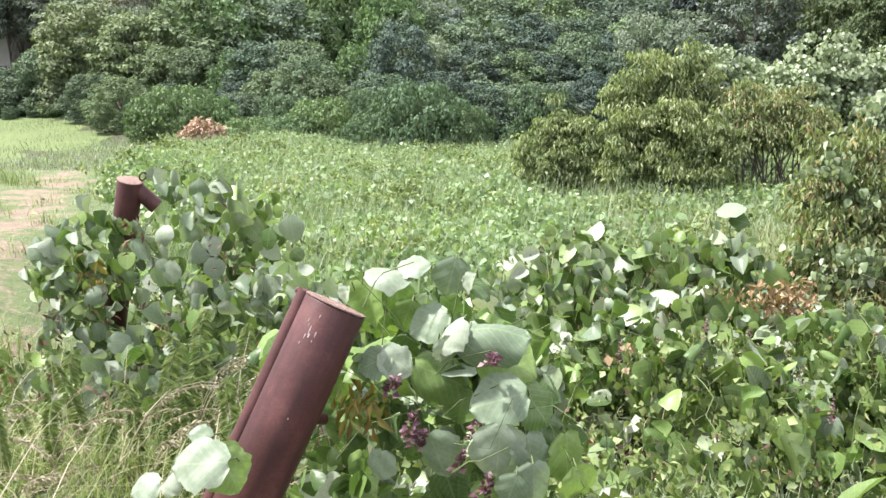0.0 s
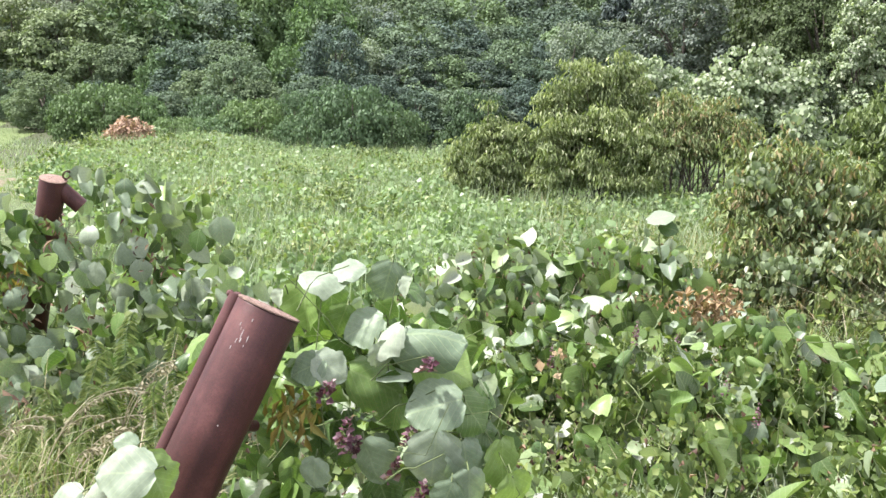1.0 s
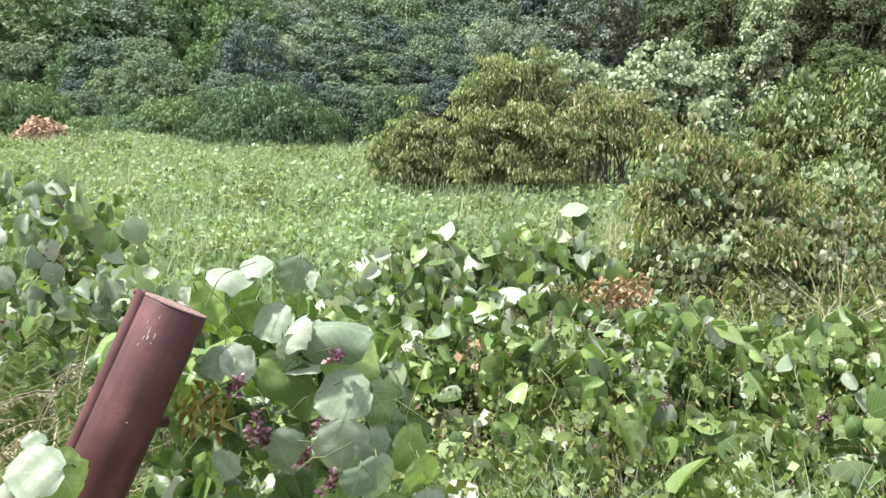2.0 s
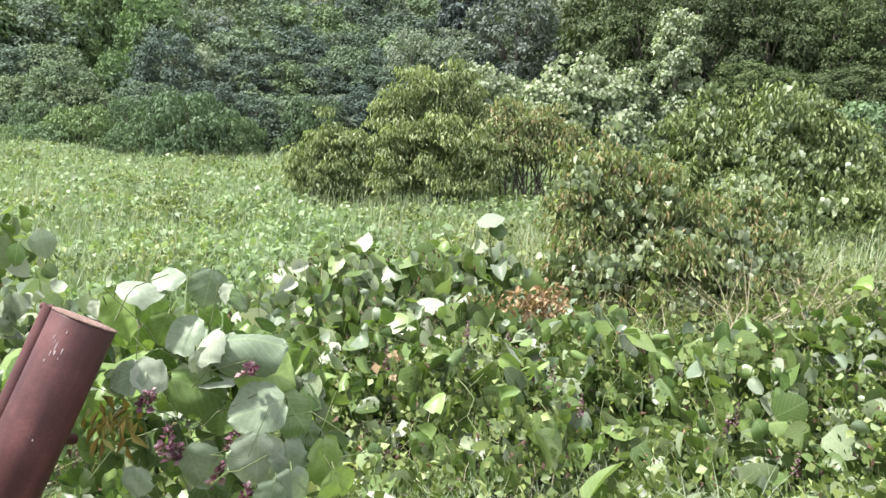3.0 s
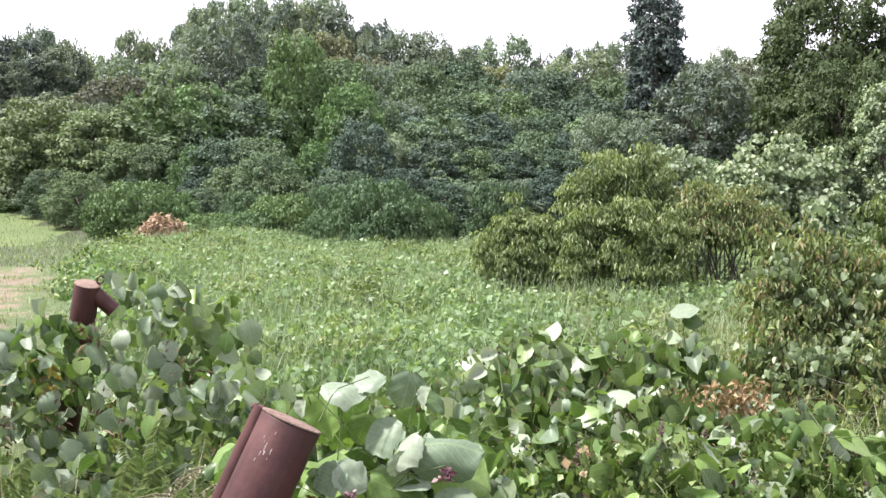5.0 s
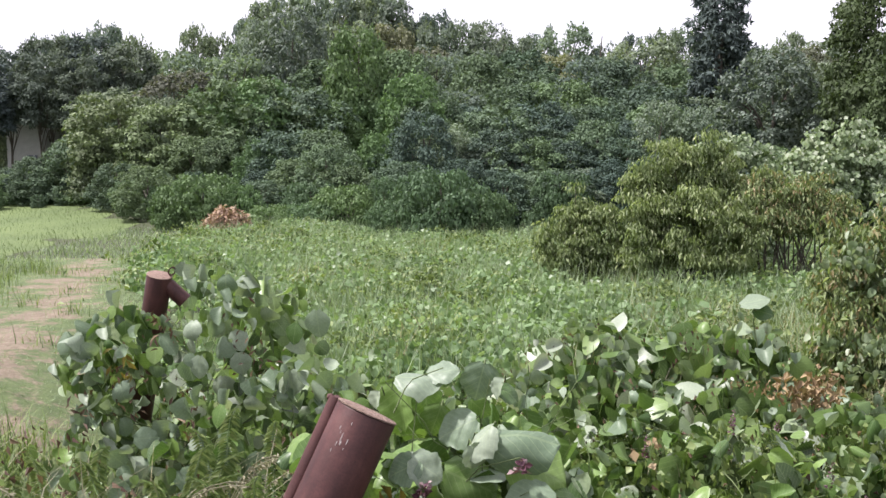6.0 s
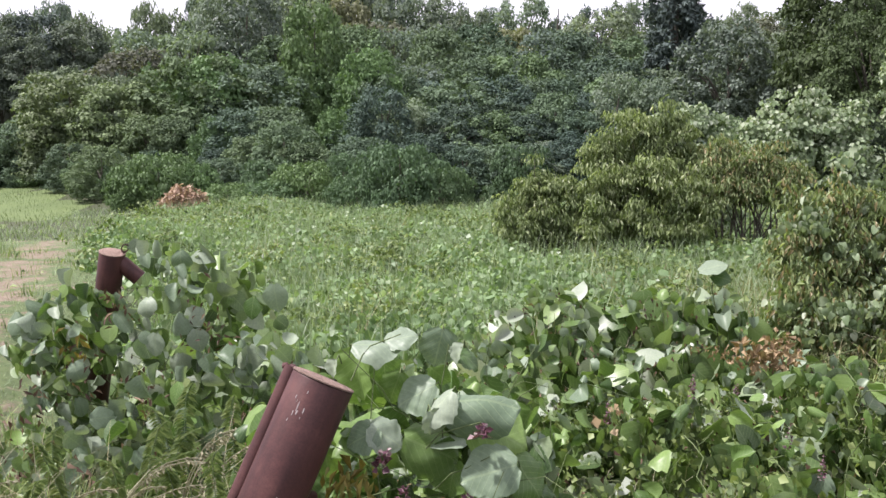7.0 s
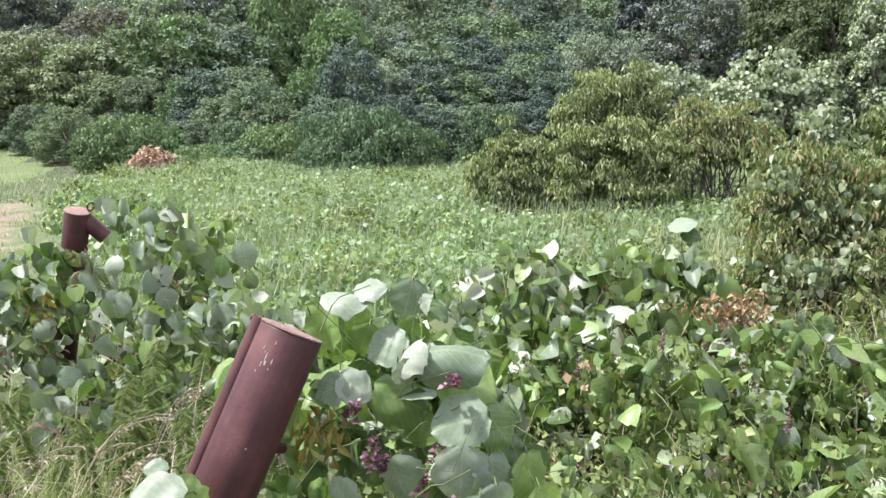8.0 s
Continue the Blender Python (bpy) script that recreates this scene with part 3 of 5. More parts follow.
ridge_tree_b = tree_kind("broadleaf_tree", "green tree with airy crown on the ridge, haze painted into its leaves", "tree", WOOD, 26, 3.2, 6.6, 0.4, 130, 8000, TUFT, 0.24, leaf_ridge_haze, 0.17, 0.8)
russet_tree = tree_kind("broadleaf_tree", "brownish green tree among the darker wood", "tree", WOOD, 27, 2.8, 6.2, 0.2, 100, 9000, TUFT, 0.24, leaf_russet, 0.22, 0.75)
oak_tree = tree_kind("broadleaf_tree", "olive-green broadleaf tree with clumped leaves beside the field", "tree", WOOD, 29, 3.1, 7.0, 0.1, 95, 30000, TUFT, 0.17, leaf_oak, 0.27, 0.6)
shrub_kind = tree_kind("vine_covered_shrub", "low shrub smothered in green vines at the wood's edge", "shrub", "shrubs at the wood's edge", 18, 1.9, 2.0, 0.0, 90, 10000, TUFT, 0.12, leaf_vine, 0.22, 0.75, 0.7)


def wood_row(kinds, y, gap, tops, seed, x0, x1, wide=(0.8, 1.15)):
    """A loose row of trees across the hill whose crowns follow the heights tops, given as (x, height)."""
    rng = np.random.RandomState(seed)
    tx, tz = np.array(tops).T
    x = x0
    while x < x1:
        kind = kinds[rng.randint(len(kinds))]
        away = 1 + max(0.0, 0.5 * (58 - y) / y) * float(1 - step(-0.42, -0.24, x / y))
        top = 1.7 + (float(np.interp(x, tx, tz)) - 1.7) * away + rng.uniform(-0.95, 0.55) * (0.4 + y / 100)
        px, py = x * away, y * away + rng.uniform(-3.0, 3.0)
        w = min(rng.uniform(*wide) * away, 1.15 * (top - float(ground_height(px, py))) / HEIGHT[kind.name])
        set_top(kind, px, py, top, w, rng.uniform(0, 360))
        x += gap * w / away * rng.uniform(0.8, 1.2)


RIDGE = [(-39.6, 11.9), (-34.1, 12.7), (-31.4, 13.2), (-28.5, 13.7), (-25.6, 12.4), (-22.8, 13.2), (-21.0, 13.7), (-18.8, 13.4), (-17.4, 14.2), (-16.0, 15.0), (-13.7, 15.7), (-9.6, 16.1), (-6.9, 15.8), (-4.6, 15.3), (-2.8, 14.5), (-1.0, 13.3), (1.7, 13.8), (4.0, 12.2), (6.8, 12.7), (9.1, 12.8), (10.7, 11.8), (13.2, 13.4), (17.8, 12.7), (24.3, 12.4), (29.4, 11.9), (43.8, 12.3), (62.6, 12.8)]
SHOULDER = [(-35.5, 9.8), (-30.7, 10.2), (-23.0, 10.0), (-18.9, 10.8), (-15.6, 11.4), (-12.3, 12.2), (-8.7, 12.4), (-4.2, 12.0), (-0.9, 10.7), (3.6, 9.9), (11.9, 10.5), (16.0, 10.1), (26.4, 9.7), (56.2, 10.1)]
SLOPE = [(-20.7, 8.1), (-16.4, 8.5), (-12.8, 8.9), (-9.2, 9.5), (-5.5, 9.2), (-1.9, 9.5), (1.7, 8.4), (5.4, 8.3), (9.1, 8.6), (12.7, 8.2), (20.1, 7.7), (27.5, 8.0)]
FLANK = [(-18.7, 6.2), (-14.3, 6.3), (-11.2, 6.5), (-8.0, 6.6), (-4.8, 7.0), (-1.7, 7.1), (1.5, 6.2), (4.7, 6.5), (7.9, 6.6), (11.1, 6.1), (17.5, 5.5), (22.4, 5.6)]
MIDDLE = [(-19.1, 4.8), (-16.3, 5.2), (-12.5, 6.0), (-10.3, 6.3), (-7.5, 6.3), (-5.3, 5.7), (-3.1, 6.4), (-1.4, 5.9), (0.2, 5.2), (2.7, 5.0), (5.5, 5.0), (8.3, 4.9), (9.9, 4.7), (15.3, 4.2)]
LOWER = [(-21.3, 1.9), (-18.3, 2.0), (-15.7, 3.0), (-12.8, 3.4), (-10.9, 3.1), (-8.5, 2.8), (-6.6, 3.1), (-4.7, 2.9), (-3.2, 3.5), (-1.3, 3.8), (1.1, 3.5), (3.6, 3.6), (6.0, 3.5), (8.4, 3.1), (12.1, 2.5)]
EDGE = [(-18.5, 1.5), (-15.9, 1.5), (-13.8, 1.6), (-11.7, 1.9), (-9.0, 1.1), (-7.1, 2.1), (-5.0, 2.4), (-3.3, 1.6), (-1.6, 2.0), (0.1, 1.9), (2.1, 1.9), (4.2, 1.9), (6.3, 1.6), (9.1, 1.8)]
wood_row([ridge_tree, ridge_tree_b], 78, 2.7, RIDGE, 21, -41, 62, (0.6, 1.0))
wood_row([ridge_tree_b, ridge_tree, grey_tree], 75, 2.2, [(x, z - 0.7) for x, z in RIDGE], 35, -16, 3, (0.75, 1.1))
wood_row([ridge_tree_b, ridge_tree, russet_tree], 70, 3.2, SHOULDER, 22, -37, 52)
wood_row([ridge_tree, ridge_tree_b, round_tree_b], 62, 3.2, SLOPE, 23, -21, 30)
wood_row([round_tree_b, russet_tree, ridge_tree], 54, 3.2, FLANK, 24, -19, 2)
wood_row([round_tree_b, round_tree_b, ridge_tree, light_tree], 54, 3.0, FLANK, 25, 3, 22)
wood_row([light_tree, round_tree_b], 47, 2.4, MIDDLE, 26, -17, -13.5, (0.55, 0.8))
wood_row([draped_tree, draped_tree, round_tree_b], 47, 2.3, MIDDLE, 27, -13, -2, (0.8, 1.15))
wood_row([round_tree, round_tree_b, round_tree], 47, 2.3, MIDDLE, 28, -1.5, 16, (0.6, 0.95))
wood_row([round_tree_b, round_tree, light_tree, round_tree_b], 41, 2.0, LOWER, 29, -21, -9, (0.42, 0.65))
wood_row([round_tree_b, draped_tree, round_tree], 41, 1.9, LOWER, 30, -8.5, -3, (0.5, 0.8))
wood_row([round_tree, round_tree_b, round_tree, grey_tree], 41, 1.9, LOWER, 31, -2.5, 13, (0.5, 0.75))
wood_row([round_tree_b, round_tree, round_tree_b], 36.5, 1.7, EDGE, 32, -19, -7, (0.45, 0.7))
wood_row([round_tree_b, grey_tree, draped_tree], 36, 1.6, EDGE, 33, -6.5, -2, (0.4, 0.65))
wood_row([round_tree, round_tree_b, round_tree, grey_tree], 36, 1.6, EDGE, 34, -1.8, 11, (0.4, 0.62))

# pines with bare trunks in front of the house
for x, y, top, wide, turn in ((-28.6, 60, 9.6, 0.85, 318), (-26.3, 61, 10.3, 0.8, 130), (-24.2, 62, 10.6, 0.85, 183), (-31.5, 62, 9.7, 0.9, 353), (-21.6, 62, 9.9, 0.8, 271), (-34.4, 63, 9.6, 0.95, 14), (-23.0, 57, 8.6, 0.7, 127), (-25.4, 57, 8.8, 0.7, 332), (-28.0, 56, 8.2, 0.7, 60)):
    set_top(pine_tree, x, y, top, wide, turn)
# trees that stand out singly
for kind, x, y, top, wide, turn in (
    (grey_tree, -11.0, 62, 12.2, 1.0, 316),
    (grey_tree, -13.2, 64, 12.0, 0.8, 41),
    (draped_tree, -5.4, 49, 9.3, 1.0, 160),
    (draped_tree, -2.3, 46, 6.6, 0.95, 20),
    (draped_tree, -9.6, 46, 6.4, 1.15, 347),
    (light_tree, -16.6, 46, 5.4, 0.95, 276),
    (light_tree, -14.3, 45, 4.9, 0.85, 74),
    (dark_conifer, 14.9, 56, 13.4, 1.0, 110),
    (grey_tree, 15.4, 48, 7.6, 1.0, 212),
    (grey_tree, 17.6, 49, 7.2, 0.8, 82),
    (grey_tree, 8.2, 40, 4.6, 0.5, 11),
    (grey_tree, 9.8, 40, 4.3, 0.45, 184),
):
    set_top(kind, x, y, top, wide, turn)
# shrubs buried in vines along the edge of the wood
for x, y, top, wide, turn in ((-0.8, 31, 1.85, 0.9, 246), (-2.1, 30.6, 0.9, 0.55, 356), (0.5, 31, 1.1, 0.62, 161), (-9.3, 34, 1.75, 0.85, 94), (-10.4, 34, 1.2, 0.5, 246), (-8.0, 34, 1.35, 0.5, 241), (-6.5, 32, 0.65, 0.55, 90), (-5.2, 32.5, 0.7, 0.6, 29), (-4.0, 33, 1.3, 0.7, 11), (-5.6, 34.5, 1.4, 0.7, 183), (-17.4, 46, 1.2, 1.0, 206), (-21.0, 48, 0.9, 1.2, 9), (-13.8, 42, 1.5, 0.9, 281), (-11.6, 37.5, 1.3, 0.6, 60), (3.4, 33, 1.7, 0.7, 192), (-24.5, 49, 0.9, 1.4, 4), (7.5, 32, 1.8, 0.8, 200)):
    set_top(shrub_kind, x, y, top, wide, turn)
# the tall olive-green wood beside the field
for x, y, top, wide, turn in ((19.4, 43, 10.9, 1.15, 231), (23.8, 42, 11.2, 1.0, 23), (27.6, 42, 11.0, 1.0, 92), (32.0, 42, 10.8, 1.05, 319), (18.2, 38.5, 6.6, 0.72, 100), (20.8, 38, 6.3, 0.75, 60), (23.4, 37.5, 6.6, 0.78, 125), (26.2, 37, 6.4, 0.78, 236), (29.2, 37.5, 6.8, 0.8, 176), (15.4, 34, 2.9, 0.45, 181), (20.2, 34, 3.3, 0.6, 268), (22.6, 34, 3.0, 0.6, 128), (25.4, 34, 3.2, 0.65, 236), (28.2, 34, 3.4, 0.68, 30), (13.4, 32, 2.0, 0.4, 75), (36.5, 42, 10.6, 1.1, 200)):
    set_top(oak_tree, x, y, top, wide, turn)
for x, y, top, wide, turn in ((21.5, 31.0, 1.5, 1.2, 220), (25.0, 31.5, 2.0, 1.5, 40), (28.5, 32.0, 2.2, 1.6, 130)):
    set_top(shrub_kind, x, y, top, wide, turn)
for kind, x, y, turn in ((round_tree, 4.0, 66, 0), (round_tree_b, 9.0, 58, 50), (light_tree, -18.5, 51, 10), (grey_tree, -9.0, 66, 90), (draped_tree, 27, 48, 0), (pale_tree, 17.6, 34.5, 262), (dark_conifer, 40, 60, 0), (pine_tree, -38, 64, 0), (ridge_tree, 18, 86, 0), (ridge_tree_b, 28, 85, 0), (oak_tree, 31, 47, 0), (russet_tree, -15.5, 52, 40), (shrub_kind, 9.4, 33.5, 0)):
    kind.matrix_basis = pose(x, y, float(ground_height(x, y)), 0, 0, turn)

# shrubs and small trees standing in the field
KUDZU_ON = (LEAVES_MID[3], 0.08, leaf_white)
spray_shrub("drooping_shrub", "large olive-green shrub with drooping narrow leaves", 4.3, 18.0, -0.65, ((-1.0, 0, 2.25, 0.38), (-0.6, -0.1, 2.7, 0.36), (-0.2, 0.1, 2.95, 0.38), (0.2, 0.1, 2.85, 0.4), (0.55, 0, 2.5, 0.4), (0.95, 0, 2.15, 0.45), (-0.75, -0.5, 1.7, 0.5), (-0.1, -0.6, 1.95, 0.5), (0.6, -0.6, 1.75, 0.5)), 330, 110, 31, leaf_olive, 0.1, bare=0.25, tuft=0.22)
spray_shrub("drooping_shrub", "low olive-green shrub with drooping narrow leaves", 2.3, 18.2, -0.65, ((-0.5, 0, 1.5, 0.35), (-0.1, 0, 1.78, 0.36), (0.3, -0.1, 1.7, 0.36), (0.65, -0.2, 1.45, 0.35)), 150, 100, 32, leaf_olive, 0.095, bare=0.15, tuft=0.2)
spray_shrub("drooping_shrub", "olive shrub with drooping brown-tinged leaves", 6.0, 17.6, -0.65, ((-0.6, 0.2, 2.15, 0.42), (-0.15, 0, 2.0, 0.42), (0.3, 0, 2.05, 0.4), (0.75, 0, 1.75, 0.42)), 180, 105, 33, leaf_bronze, 0.095, bare=0.58, tuft=0.22)
spray_shrub("vine_covered_tree", "small tree covered in pale upturned vine leaves", 10.4, 26.0, -0.65, ((-1.3, 0, 2.7, 0.55), (-0.5, 0, 3.25, 0.75), (0.4, 0, 3.4, 0.75), (1.2, 0, 2.95, 0.7)), 430, 52, 34, leaf_white, 0.12, LEAF_FAR, tuft=0.3)
spray_shrub("vine_covered_tree", "low tree topped with pale vine leaves behind the shrub", 5.75, 20.6, -0.65, ((-0.5, 0, 2.65, 0.5), (0.1, 0, 2.85, 0.55), (0.6, 0, 2.5, 0.5)), 260, 42, 35, leaf_white, 0.1, LEAF_FAR)
spray_shrub("leafy_bush", "yellow-green bush with kudzu climbing through it", 8.6, 13.7, -0.68, ((-1.45, 0, 2.1, 0.5), (-0.85, 0.1, 2.3, 0.6), (0.15, 0, 2.5, 0.7), (0.85, 0.1, 2.35, 0.65), (1.55, 0, 2.0, 0.6), (-0.4, -0.6, 1.6, 0.7), (0.6, -0.6, 1.5, 0.7), (-1.0, -1.0, 1.15, 0.6), (0.1, -1.2, 1.0, 0.7), (1.2, -1.0, 1.05, 0.65), (1.9, -0.5, 1.0, 0.55)), 760, 58, 36, leaf_bush, 0.1, diamond(0.22, 0.1, 0.35), (*KUDZU_ON, 0.16, "climbing_kudzu"))
spray_shrub("leafy_bush", "brown-tinged bush half covered with pale kudzu leaves", 4.4, 9.3, -0.72, ((-0.62, 0, 1.85, 0.34), (-0.28, 0, 1.88, 0.38), (0.2, -0.05, 1.6, 0.45), (0.7, -0.1, 1.35, 0.45), (-0.66, -0.3, 1.2, 0.36), (1.1, -0.15, 1.05, 0.4), (0.15, -0.4, 1.1, 0.45), (0.7, -0.4, 0.85, 0.45), (-0.3, -0.45, 0.8, 0.45), (1.45, -0.1, 1.0, 0.4), (1.5, 0.3, 1.35, 0.45), (1.2, -0.35, 0.7, 0.4)), 800, 60, 37, leaf_bronze, 0.08, diamond(0.17, 0.1, 0.35), (LEAVES_MID[3], 0.068, leaf_white, 0.33, "climbing_kudzu"), bare=0.02, tuft=0.17)


# ---- house, snag and heap in the distance ----
def distant_house(x, y):
    base = float(ground_height(x, y))
    house = thing("house", "pale-walled house half hidden behind pine trunks", "house", at=(x, y, base))
    wall_paint = earth_paint("pale_render", [(0.3, (0.418, 0.426, 0.418)), (0.7, (0.517, 0.524, 0.517))], 3.0, 0.3)
    roof_paint = earth_paint("grey_roof_tiles", [(0.3, (0.0912, 0.0912, 0.0988)), (0.7, (0.152, 0.152, 0.16))], 6.0, 0.5)
    bm = bmesh.new()
    bmesh.ops.create_cube(bm, size=1, matrix=Matrix.LocRotScale((0, 0, 2.4), None, (2.4, 4.0, 6.2)))
    part("wall", bm, wall_paint, house)
    bm = bmesh.new()
    a = [bm.verts.new(p) for p in ((-1.9, -2.4, 4.9), (1.9, -2.4, 4.9), (0, -2.4, 6.1), (-1.9, 2.4, 4.9), (1.9, 2.4, 4.9), (0, 2.4, 6.1))]
    for f in ((0, 1, 2), (5, 4, 3), (0, 2, 5, 3), (1, 4, 5, 2), (0, 3, 4, 1)):
        bm.faces.new([a[i] for i in f])
    part("roof", bm, roof_paint, house)
    bm = bmesh.new()
    bmesh.ops.create_cube(bm, size=1, matrix=Matrix.LocRotScale((0.5, -2.02, 1.6), None, (0.7, 0.06, 1.0)))
    glass, nt, p = shader("dark_pane")
    p.inputs["Base Color"].default_value, p.inputs["Roughness"].default_value = (0.04, 0.05, 0.06, 1), 0.1
    part("window", bm, glass, house)


distant_house(-29.6, 66)

snag = thing("dead_tree", "bare dead tree trunk standing above the wood", "tree", at=(10.9, 76, float(ground_height(10.9, 76))))
v, f = joined([tube([(0, 0, -0.2), (0.1, 0, 4), (-0.05, 0, 6.4), (0.12, 0, 8.3)], 0.14, 6, 0.25), tube([(0, 0, 5.6), (-0.5, 0, 6.6), (-0.6, 0, 7.2)], 0.05, 5, 0.4), tube([(0.02, 0, 6.6), (0.4, 0, 7.4)], 0.04, 5, 0.4)])
part("trunk", mesh_of("trunk", v, f, bark, smooth=True), bark, snag)

rng = np.random.RandomState(39)
n = 4200
a, s = rng.uniform(0, 2 * np.pi, n), rng.uniform(0, 1, n) ** 0.6
place = np.stack([np.cos(a) * s * 0.9 + 0.1 * np.sin(5 * a), np.sin(a) * s * 0.65, (0.95 + 0.12 * np.sin(3 * a + 1)) * (1 - s**3) * rng.uniform(0.5, 1.05, n)], 1)
heap = thing("bracken_heap", "heap of dead orange bracken at the field's far edge", "brush heap", at=(-7.3, 29.0, float(ground_height(-7.3, 29)) - 0.12))
mound = leaves("dead_fronds", diamond(0.22, 0.1, 0.2), place + np.array([0, 0, 0.12]), unit(rng.normal(0, 1, (n, 3)) + np.array([0, 0, -0.3])), unit(rng.normal(0, 0.5, (n, 3)) + np.array([0, -0.3, 1])), rng.uniform(0.07, 0.2, n), bracken)
loose("dead_fronds", mound, bracken, heap)


# ---- field of kudzu ----
def canopy(x, y):
    """The top of the leaf cover over the field."""
    across = step(-0.2, 1.2, x)
    back = 0.52 * np.exp(-(((y - 7.9 - 0.15 * np.sin(x * 2)) / 1.0) ** 2)) * across * (1 - step(2.3, 3.3, x))
    front = 0.34 * np.exp(-(((y - 5.9 + 0.1 * x) / 0.55) ** 2)) * step(0.2, 1.4, x) * (1 - step(4.4, 6.0, x))
    dip = -0.12 * np.exp(-(((y - 4.9) / 0.6) ** 2)) * across
    left = 0.38 * (1 - step(-4.4, -2.6, x)) * (1 - step(11, 16, y))
    return ground_height(x, y) + 0.46 + (0.13 + 0.06 * step(10, 8, y)) * lumps(x, y, 2.2, 5) + (0.1 + 0.09 * step(10, 8, y)) * lumps(x, y, 5.0, 6) + 0.07 * lumps(x, y, 11.0, 16) + back + front + dip - left


def field_points(rng, y0, y1, per, left=-0.62, right=1.1):
    n = int((y1 * y1 - y0 * y0) / 2 * (right - left) * per)
    y = np.sqrt(rng.uniform(y0 * y0, y1 * y1, n))
    x = y * rng.uniform(left, right, n)
    keep = x > np.where(y < 21, np.minimum(-2.9, -2.7 - 0.325 * (y - 7.5)), -7.1 - 0.16 * (y - 21)) + 0.3 * np.sin(y * 2)
    return x[keep], y[keep]


def leaf_pose(rng, x, y, z):
    """Places, tips and faces of leaves lying over the field like shingles; close by most hang and swing in the wind."""
    n, e = len(x), 0.08
    slope = np.stack([-(canopy(x + e, y) - canopy(x - e, y)) / (2 * e), -(canopy(x, y + e) - canopy(x, y - e)) / (2 * e), 1 + 0 * x], 1)
    hang = (rng.uniform(0, 1, n) < np.where(y > 9, 0.3, 0.55))[:, None]
    flat = unit(unit(slope) * 0.8 + rng.normal(0, 1, (n, 3)) * 0.6 + np.array([-0.1, -0.4, 0.15]))
    swung = unit(rng.normal(0, 1, (n, 3)) * np.array([1.0, 0.8, 0.35]) + np.array([-0.15, -0.55, 0.1]))
    face = np.where(hang, swung, flat)
    tip = unit(rng.normal(0, 1, (n, 3)) * np.where(hang, 0.3, 0.7) + np.array([0.25, -0.12, 0]) + np.array([0, 0, -1]) * np.where(hang, 1.2, 0.55))
    return np.stack([x, y, z], 1), tip, face


def cover(shapes, place, tip, face, size, mat, name):
    """One mesh of leaves of several shapes."""
    parts = []
    n = 0
    for k, shape in enumerate(shapes):
        v, f, uv = strewn(shape, place[k::len(shapes)], tip[k::len(shapes)], face[k::len(shapes)], size[k::len(shapes)])
        parts.append((v, f + n, uv))
        n += len(v)
    return mesh_of(name, *[np.concatenate(c) for c in list(zip(*parts))[:2]], mat, np.concatenate([p[2] for p in parts]))


FINE_GREEN = [mesh_of("leaf", s[0], s[1], leaf_green, s[2], smooth=True) for s in LEAVES_FINE]
FINE_BRIGHT = [mesh_of("leaf", s[0], s[1], leaf_bright, s[2], smooth=True) for s in LEAVES_FINE]
FINE_PALE = [mesh_of("leaf", s[0], s[1], leaf_pale, s[2], smooth=True) for s in LEAVES_FINE]


def single_leaf(parent, place, tip, face, size, data):
    """One leaf as an object of its own under its plant."""
    y = Vector(tip).normalized()
    x = y.cross(Vector(face)).normalized()
    z = x.cross(y)
    m = Matrix((x, y, z)).transposed().to_4x4()
    ob = new("leaf", data)
    ob.parent = parent
    ob.matrix_basis = Matrix.Translation(Vector(place) - parent.location) @ m @ Matrix.Diagonal((size, size, size, 1))
    return ob


def single_leaves(rng, parent, place, tip, face, size, pale=0.33, bright=0.02):
    for p, t, f, s in zip(place, tip, face, size):
        single_leaf(parent, p, t, f, s, (FINE_GREEN if rng.uniform() > pale else FINE_PALE if rng.uniform() > bright else FINE_BRIGHT)[rng.randint(6)])


def layer(name, rng, y0, y1, per, shapes, size, mat, deep, keep=None):
    x, y = field_points(rng, y0, y1, per)
    if keep is not None:
        k = keep(x, y)
        x, y = x[k], y[k]
    z = canopy(x, y) - deep * rng.uniform(0, 1, len(x)) ** 1.3
    place, tip, face = leaf_pose(rng, x, y, z)
    return cover(shapes, place, tip, face, size * rng.uniform(0.5, 1.0, len(x)) ** 1.3 * 1.45, mat, name)


rng = np.random.RandomState(41)
kudzu_field = thing("kudzu_field", "broad field smothered in green kudzu leaves", "kudzu", kind="stuff")


def thick(x, y):
    """Where the kudzu is thick: thin over the hollow close to the verge, none in the grass on either side."""
    share = np.maximum(0.3 + 0.7 * step(5.0, 5.6, y + 0.5 * lumps(x, y, 1.4, 9)), step(1.3, 2.4, x) * step(3.7, 4.3, y))
    share = share * (1 - (1 - step(-0.9, -0.2, x)) * (1 - step(5.0, 5.8, y)))
    return np.random.RandomState(7).uniform(0, 1, len(x)) < share * open_field(x, y)


def open_field(x, y):
    """1 where kudzu covers the field, 0 in the tall grass beside the bushes."""
    return 1 - step(0, 0.7, x - 3.0 - 0.12 * np.maximum(0, 8 - y) - 0.3 * lumps(x, y, 1.6, 12)) * step(0, 0.7, y - 6.9 + 0.1 * x) * (1 - step(14, 16, y))


def covered(x, y):
    return np.random.RandomState(8).uniform(0, 1, len(x)) < open_field(x, y) * (0.68 + 0.9 * lumps(x, y, 1.1, 14))


